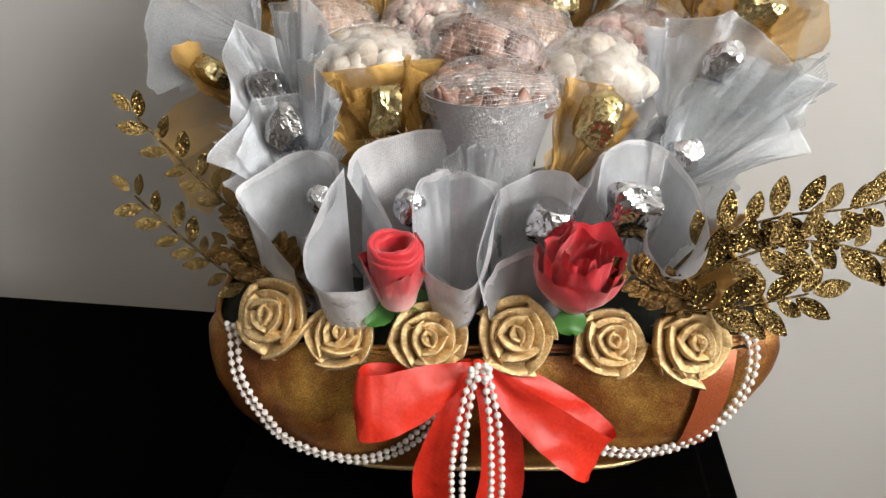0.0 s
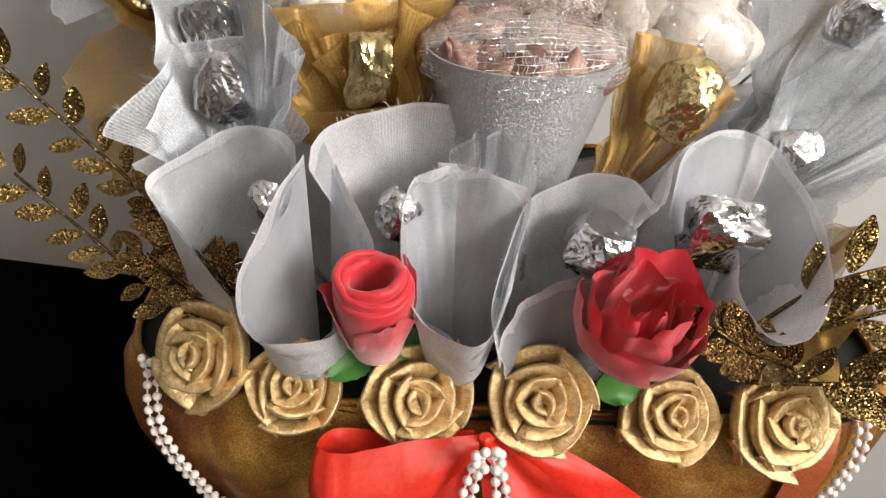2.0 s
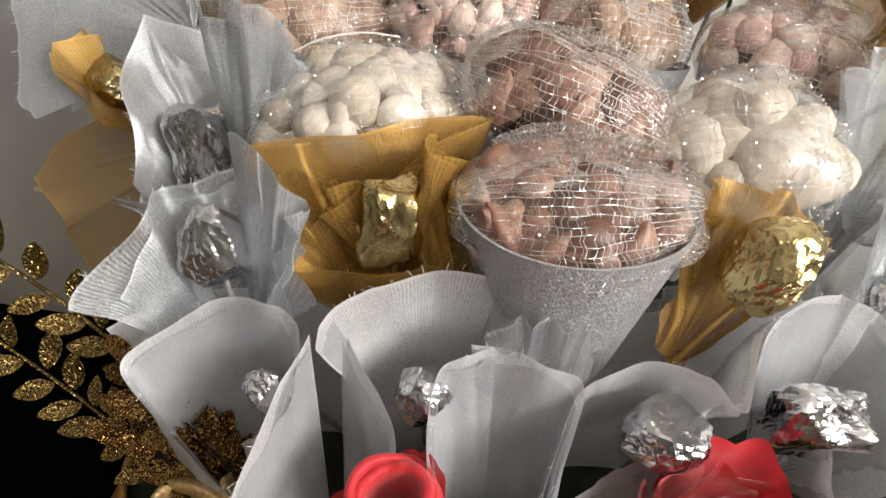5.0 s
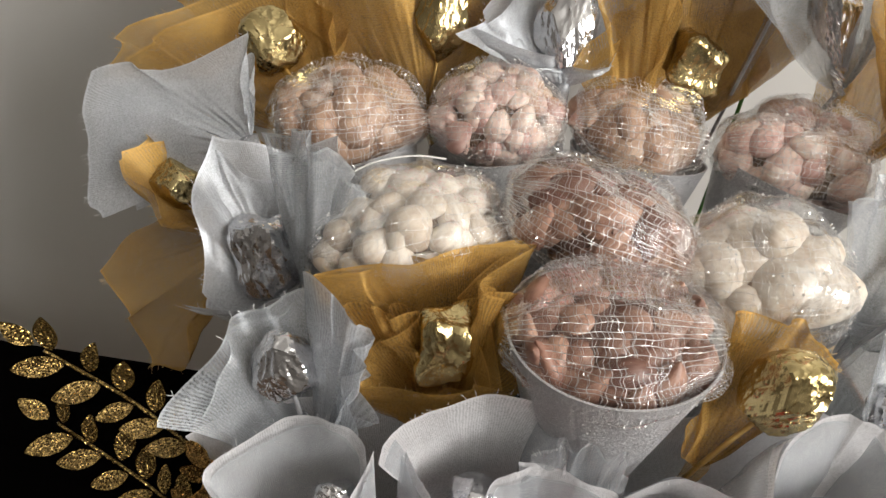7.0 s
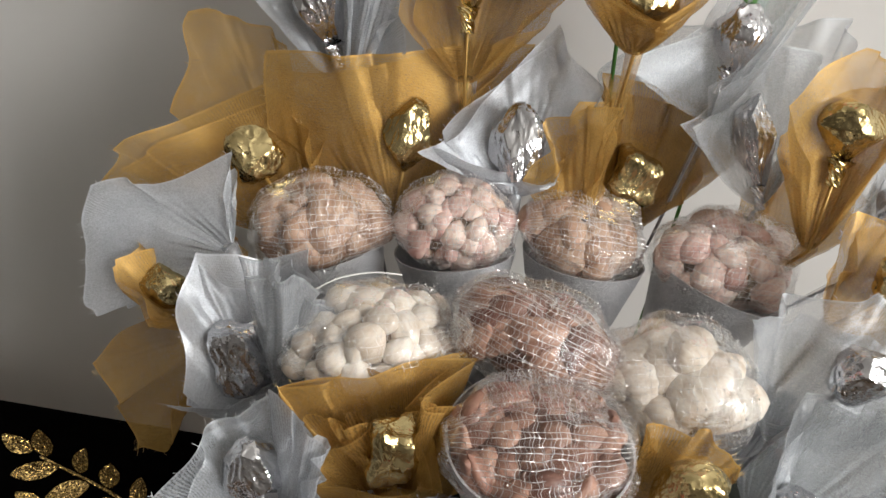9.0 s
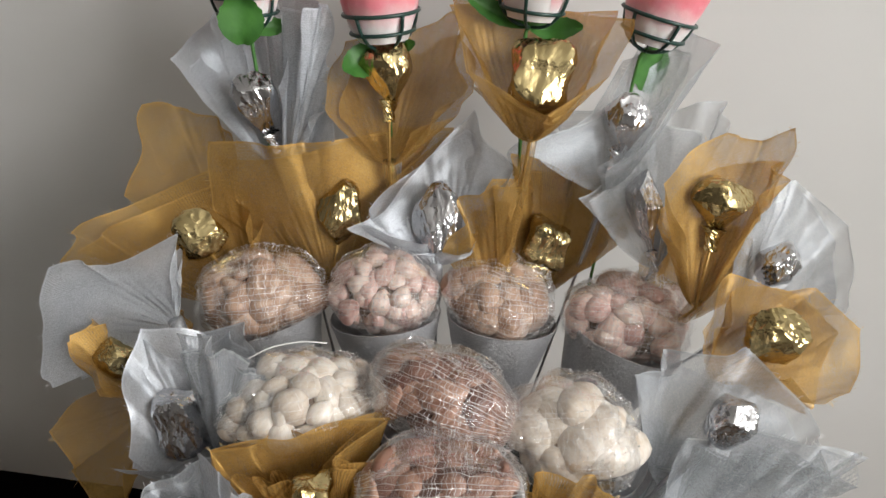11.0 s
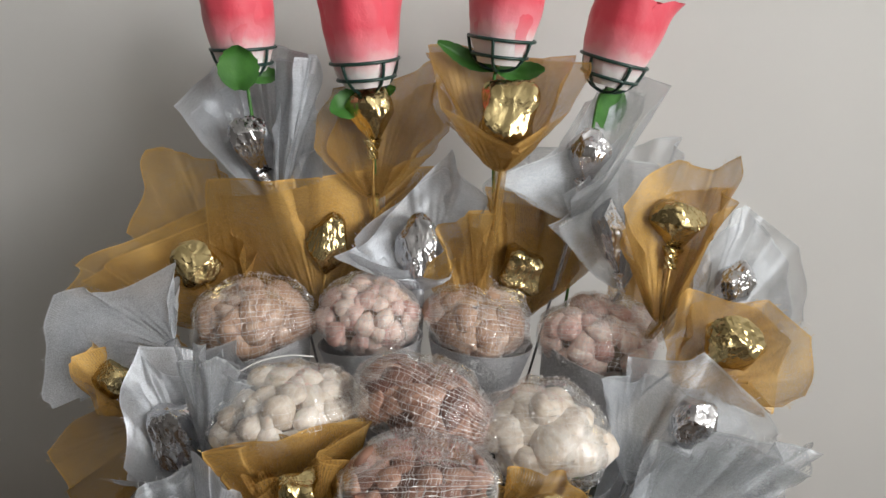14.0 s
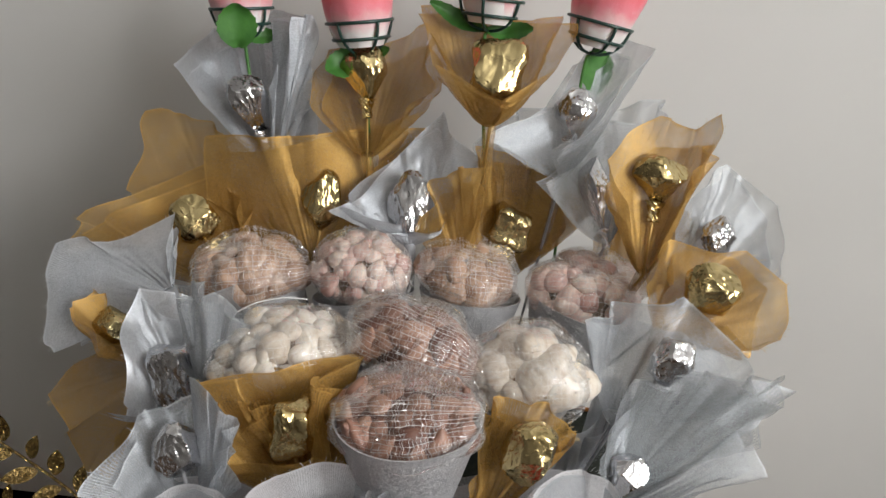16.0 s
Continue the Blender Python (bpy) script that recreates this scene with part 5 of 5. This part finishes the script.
def leaf_spray(path, n_leaf, seed, mat, label, size=1.0, face=(0.0, -0.75, 0.65), start=0.22):
    rnd = random.Random(seed)
    P = spline(path, 60)
    ob = thing("leaf_spray", P[0], label, "leaf spray", "glitter leaf sprays")
    part("stem", tube([p - P[0] for p in P[::3]], 0.0013, 6, 0.6), mat, ob)
    fv = Vector(face).normalized()
    meshes = [m.copy() for m in LEAVES]
    for me in meshes:
        me.materials.clear()
        me.materials.append(mat)
    for i in range(n_leaf):
        q = start + (1 - start) * i / (n_leaf - 1)
        k = min(58, int(q * 59))
        d = (P[k + 1] - P[max(0, k - 1)]).normalized()
        sgn = 1 if i % 2 else -1
        side = d.cross(fv).normalized() * sgn
        ang = radians(rnd.uniform(38, 62)) if i < n_leaf - 1 else 0
        ld = (d * math.cos(ang) + side * math.sin(ang) + fv * rnd.uniform(-0.25, 0.3)).normalized()
        n = (fv + side * rnd.uniform(-0.5, 0.5)).normalized()
        n = (n - ld * n.dot(ld)).normalized()
        x = n.cross(ld)
        s = size * 0.92 * rnd.uniform(0.85, 1.12) * (1.05 - 0.25 * q)
        m = Matrix.Translation(P[k] - P[0] + ld * 0.002) @ Matrix((x, n, ld)).transposed().to_4x4() @ Matrix.Scale(s, 4)
        part("leaf", meshes[i % 3], None, ob, m=m)
    return ob


SPRAY = "gold glitter artificial leaf spray tucked behind the roses"
leaf_spray([(-0.092, 0.385, 0.232), (-0.130, 0.408, 0.268), (-0.171, 0.424, 0.305), (-0.203, 0.418, 0.354)], 17, 1, GLIT_G, SPRAY, 0.98)
leaf_spray([(-0.095, 0.380, 0.224), (-0.145, 0.402, 0.232), (-0.186, 0.421, 0.253), (-0.222, 0.427, 0.292)], 17, 2, GLIT_G, SPRAY, 0.92)
leaf_spray([(-0.090, 0.380, 0.232), (-0.112, 0.392, 0.256), (-0.140, 0.406, 0.290)], 18, 3, GLIT_B, "copper gold glitter leaf spray behind the roses", 0.85)
leaf_spray([(-0.092, 0.376, 0.228), (-0.118, 0.385, 0.246), (-0.150, 0.402, 0.262)], 16, 8, GLIT_B, "copper gold glitter leaf spray behind the roses", 0.85)
leaf_spray([(0.150, 0.385, 0.240), (0.172, 0.376, 0.280), (0.215, 0.376, 0.298), (0.262, 0.380, 0.302), (0.300, 0.385, 0.310)], 19, 4, GLIT_G, SPRAY, 1.25, (0.1, -0.85, 0.5))
leaf_spray([(0.150, 0.375, 0.235), (0.180, 0.362, 0.272), (0.225, 0.362, 0.288), (0.270, 0.362, 0.280), (0.300, 0.362, 0.270)], 18, 5, GLIT_G, SPRAY, 1.25, (0.1, -0.85, 0.5))
leaf_spray([(0.145, 0.360, 0.232), (0.175, 0.348, 0.246), (0.205, 0.345, 0.254), (0.232, 0.346, 0.260)], 12, 6, GLIT_G, SPRAY, 1.2, (0.1, -0.85, 0.5))
leaf_spray([(0.180, 0.362, 0.228), (0.160, 0.358, 0.246), (0.138, 0.356, 0.256), (0.118, 0.360, 0.268)], 16, 7, GLIT_B, "copper glitter leaf spray between the red rose and a satin rose", 0.85)


# ---------- cloth roses ----------
def petal_mesh(width, height, r0, r1, r2, tip, curl, seed, wave=0.0010):
    """One cloth petal wrapped round the bloom: foot radius, belly radius, mouth radius, a pointed curled tip."""
    def f(u, v):
        s = 2 * u - 1
        a = s * width * 0.5 * (0.45 + 0.55 * math.sin(math.pi * (0.18 + 0.62 * v)))
        e = 1 - abs(s) ** 2.1
        h = height * v * (1 - tip * (1 - e) * v)
        point = max(0.0, 1 - abs(s + 0.15) * 3.5)
        r = r0 * (1 - v) ** 2 + 2 * r1 * v * (1 - v) + r2 * v * v + 0.9 * curl * point * v ** 7
        r += curl * v ** 5 * (0.3 + 0.7 * e) + 0.0012 * (abs(s) < 0.12) * v
        r += 0.0012 * noise.noise((s * 3 + seed, v * 4, seed)) + wave * v ** 3 * math.sin(s * 5.5 + seed * 1.9)
        return vec(math.sin(a) * r, -math.cos(a) * r, h + 0.45 * curl * point * v ** 7 + (0.0012 + wave * 0.9) * noise.noise((s * 3.5, v * 2, seed * 2.2)) * v)
    return grid_mesh(20, 16, f)


def cloth_leaf(l, w, seed):
    return grid_mesh(9, 14, lambda u, v: vec((2 * u - 1) * w * 0.5 * math.sin(math.pi * (0.04 + 0.93 * v)) ** 0.7 * (1 + 0.08 * math.sin(v * 40)), 0.004 * math.sin(v * 5 + seed) + 0.0025 * abs(2 * u - 1), l * v))


def caged_rose(place, axis, scale, seed, leaves, label, foot):
    """A pink and white cloth rose bud in a dark green wire cup, on a stem."""
    rnd = random.Random(seed)
    turn = axis_turn(axis)
    ob = thing("cloth_rose", place, label, "artificial rose", "pink roses standing at the back", turn)
    S = Matrix.Scale(scale, 4)
    rot = rnd.uniform(0, 6.28)
    for i in range(6):
        ring = i // 3
        a = rot + i * 2.1 + 0.8 * ring
        me = petal_mesh(3.1 if ring == 0 else 3.0, (0.066 if ring == 0 else 0.063) * rnd.uniform(0.95, 1.04), 0.0160 if ring == 0 else 0.012, 0.0330 if ring == 0 else 0.0250, 0.0225 if ring == 0 else 0.015, 0.06, rnd.uniform(0.001, 0.0065) if ring == 0 else 0.0, seed * 3 + i, 0.0018)
        part("petal", me, PINK_PETAL, ob, m=S @ Matrix.Rotation(a, 4, "Z"))
    part("core", grid_mesh(20, 8, lambda u, v: vec(math.cos(6.283 * u), math.sin(6.283 * u), 0) * (0.012 * math.sin(math.pi * (0.15 + 0.8 * v))) + vec(0, 0, 0.006 + 0.045 * v), True), PINK_PETAL, ob, m=S)
    cup = ((0.0250, 0.018), (0.0212, 0.006))
    for r, z in cup:
        part("ring", tube([vec(math.cos(6.283 * i / 28) * r, math.sin(6.283 * i / 28) * r, z) for i in range(29)], 0.0013, 7), WIRE, ob, "dark green wire cup", S)
    for i in range(5):
        a = rot + 0.5 + i * 1.2566
        c, s = math.cos(a), math.sin(a)
        part("rib", tube(spline([vec(c * 0.0250, s * 0.0250, 0.018), vec(c * 0.0212, s * 0.0212, 0.006), vec(c * 0.012, s * 0.012, -0.003), vec(0, 0, -0.006)], 10), 0.0012, 6), WIRE, ob, m=S)
    inv = turn.transposed()
    fv = inv @ (Vector(foot) - Vector(place))
    part("stem", tube(spline([vec(0, 0, -0.004), vec(0, 0, -0.03), fv * 0.6, fv], 16), 0.0014, 8), GREEN, ob, "green stem")
    for (d, l, w, *off) in leaves:
        dv = inv @ Vector(d).normalized()
        nrm = inv @ Vector((0.1, -0.85, 0.45))
        y = (nrm - dv * nrm.dot(dv)).normalized()
        x = y.cross(dv)
        part("leaf", cloth_leaf(l, w, seed), GREEN, ob, "green cloth leaf", Matrix.Translation(off[0] if off else (0, 0, -0.006)) @ Matrix((x, y, dv)).transposed().to_4x4())
    return ob


PR = "pink and white cloth rose bud in a green wire cup"
caged_rose((-0.116, 0.702, 0.533), (-0.05, 0.1, 1), 1.0, 51, [((0.05, -0.12, 1.0), 0.033, 0.031, (0.002, -0.027, -0.010)), ((0.9, -0.1, 0.2), 0.028, 0.014)], PR, (-0.085, 0.655, 0.205))
caged_rose((-0.018, 0.692, 0.526), (-0.10, 0.1, 1), 1.08, 52, [((-0.75, -0.5, -0.30), 0.036, 0.024), ((0.8, 0.2, 0.1), 0.022, 0.012)], PR, (0.0, 0.655, 0.205))
caged_rose((0.083, 0.672, 0.550), (0.08, 0.1, 1), 1.0, 53, [((-0.9, 0.1, 0.35), 0.050, 0.014), ((0.9, -0.2, 0.05), 0.036, 0.016)], PR, (0.098, 0.665, 0.205))
caged_rose((0.170, 0.686, 0.533), (0.22, 0.08, 1), 1.05, 54, [((0.35, 0.5, -0.6), 0.045, 0.035)], PR, (0.145, 0.655, 0.205))


def red_bud(place, axis):
    """A tight red bud: a rolled tube of petals with an open mouth."""
    ob = thing("red_rosebud", place, "tight red cloth rosebud among the organza", "artificial rose", turn=axis_turn(axis))

    def lip(r_out, r_in, top, deep, tw):
        """A wall of cloth turned over in a soft round lip, then running down inside the bud."""
        def f(u, v):
            a = u * 6.283
            k = 1 + 0.05 * math.sin(a * 2 + tw) + 0.05 * noise.noise((math.cos(a) * 1.6, math.sin(a) * 1.6, tw))
            h = top + 0.0018 * math.sin(a + tw * 2) + 0.0012 * noise.noise((math.cos(a) * 2, math.sin(a) * 2, tw + 5))
            mid, rad = (r_out + r_in) / 2, (r_out - r_in) / 2
            if v < 0.45:
                q = v / 0.45
                r, z = r_out * (0.70 + 0.30 * math.sin(q * 1.57)), (h - rad) * q
            elif v < 0.75:
                q = (v - 0.45) / 0.30 * math.pi
                r, z = mid + rad * math.cos(q), h - rad + rad * math.sin(q)
            else:
                q = (v - 0.75) / 0.25
                r, z = r_in * (1 - 0.12 * q), h - rad - deep * q
            return vec(math.cos(a) * r * k, math.sin(a) * r * k, z)
        return grid_mesh(48, 30, f, True)

    part("rolled_petals", lip(0.0140, 0.0094, 0.0465, 0.038, 1.0), RED_PETAL, ob)
    part("rolled_petals", lip(0.0162, 0.0128, 0.0450, 0.010, 2.6), RED_PETAL, ob)
    part("rolled_petals", lip(0.0184, 0.0156, 0.0400, 0.006, 4.3), RED_PETAL, ob)
    for i in range(3):
        part("petal", petal_mesh(1.9, 0.036 + 0.004 * (i % 2), 0.011, 0.0188, 0.0190, 0.22, 0.0015, i + 5), RED_PETAL, ob, m=Matrix.Rotation(i * 2.1 + 0.5, 4, "Z"))
    part("cup", grid_mesh(20, 6, lambda u, v: vec(math.cos(6.283 * u), math.sin(6.283 * u), 0) * (0.013 * (1 - v) ** 0.5) + vec(0, 0, 0.003 - 0.010 * v), True), GREEN, ob)
    for d, l in (((-0.7, -0.25, -0.62), 0.027), ((0.8, 0.45, -0.35), 0.028)):
        dv = (axis_turn(axis).transposed() @ Vector(d)).normalized()
        n = axis_turn(axis).transposed() @ Vector((0.0, -0.6, 0.8))
        y = (n - dv * n.dot(dv)).normalized()
        part("leaf", cloth_leaf(l, 0.017, 2), GREEN, ob, "green cloth leaf", Matrix.Translation((0, 0, 0.0)) @ Matrix((y.cross(dv), y, dv)).transposed().to_4x4())
    part("stem", tube([vec(0, 0, 0), vec(0, 0.008, -0.050)], 0.002, 8), GREEN, ob)
    return ob


def red_rose(place, axis):
    """An open red cloth rose with loose petals."""
    ob = thing("red_rose", place, "open red cloth rose beside the organza", "artificial rose", turn=axis_turn(axis))
    rnd = random.Random(8)
    for i in range(11):
        q = i / 10
        me = petal_mesh(2.2 + 0.15 * q, 0.038 + 0.005 * rnd.random() - 0.003 * q, 0.008, 0.012 + 0.020 * q, 0.006 + 0.021 * q, 0.07, 0.001 + 0.006 * q * rnd.random(), 20 + i, 0.0010)
        part("petal", me, RED_PETAL, ob, m=Matrix.Scale(1.09, 4) @ Matrix.Rotation(i * 2.4, 4, "Z") @ Matrix.Translation((0, 0, 0.004 * (1 - q))))
    part("cup", grid_mesh(20, 6, lambda u, v: vec(math.cos(6.283 * u), math.sin(6.283 * u), 0) * (0.013 * (1 - v) ** 0.5) + vec(0, 0, 0.002 - 0.010 * v), True), GREEN, ob)
    dv = vec(0.1, -0.9, -0.2).normalized()
    part("leaf", cloth_leaf(0.017, 0.022, 4), GREEN, ob, "green cloth leaf", Matrix.Translation((0.0, -0.004, -0.004)) @ axis_turn(dv, (0, 0, 1)).to_4x4())
    part("stem", tube([vec(0, 0, 0), vec(0, 0.004, -0.056)], 0.002, 8), GREEN, ob)
    return ob


red_bud((-0.030, 0.362, 0.245), (0.0, -0.14, 1))
red_rose((0.085, 0.365, 0.240), (0.10, -0.22, 0.95))
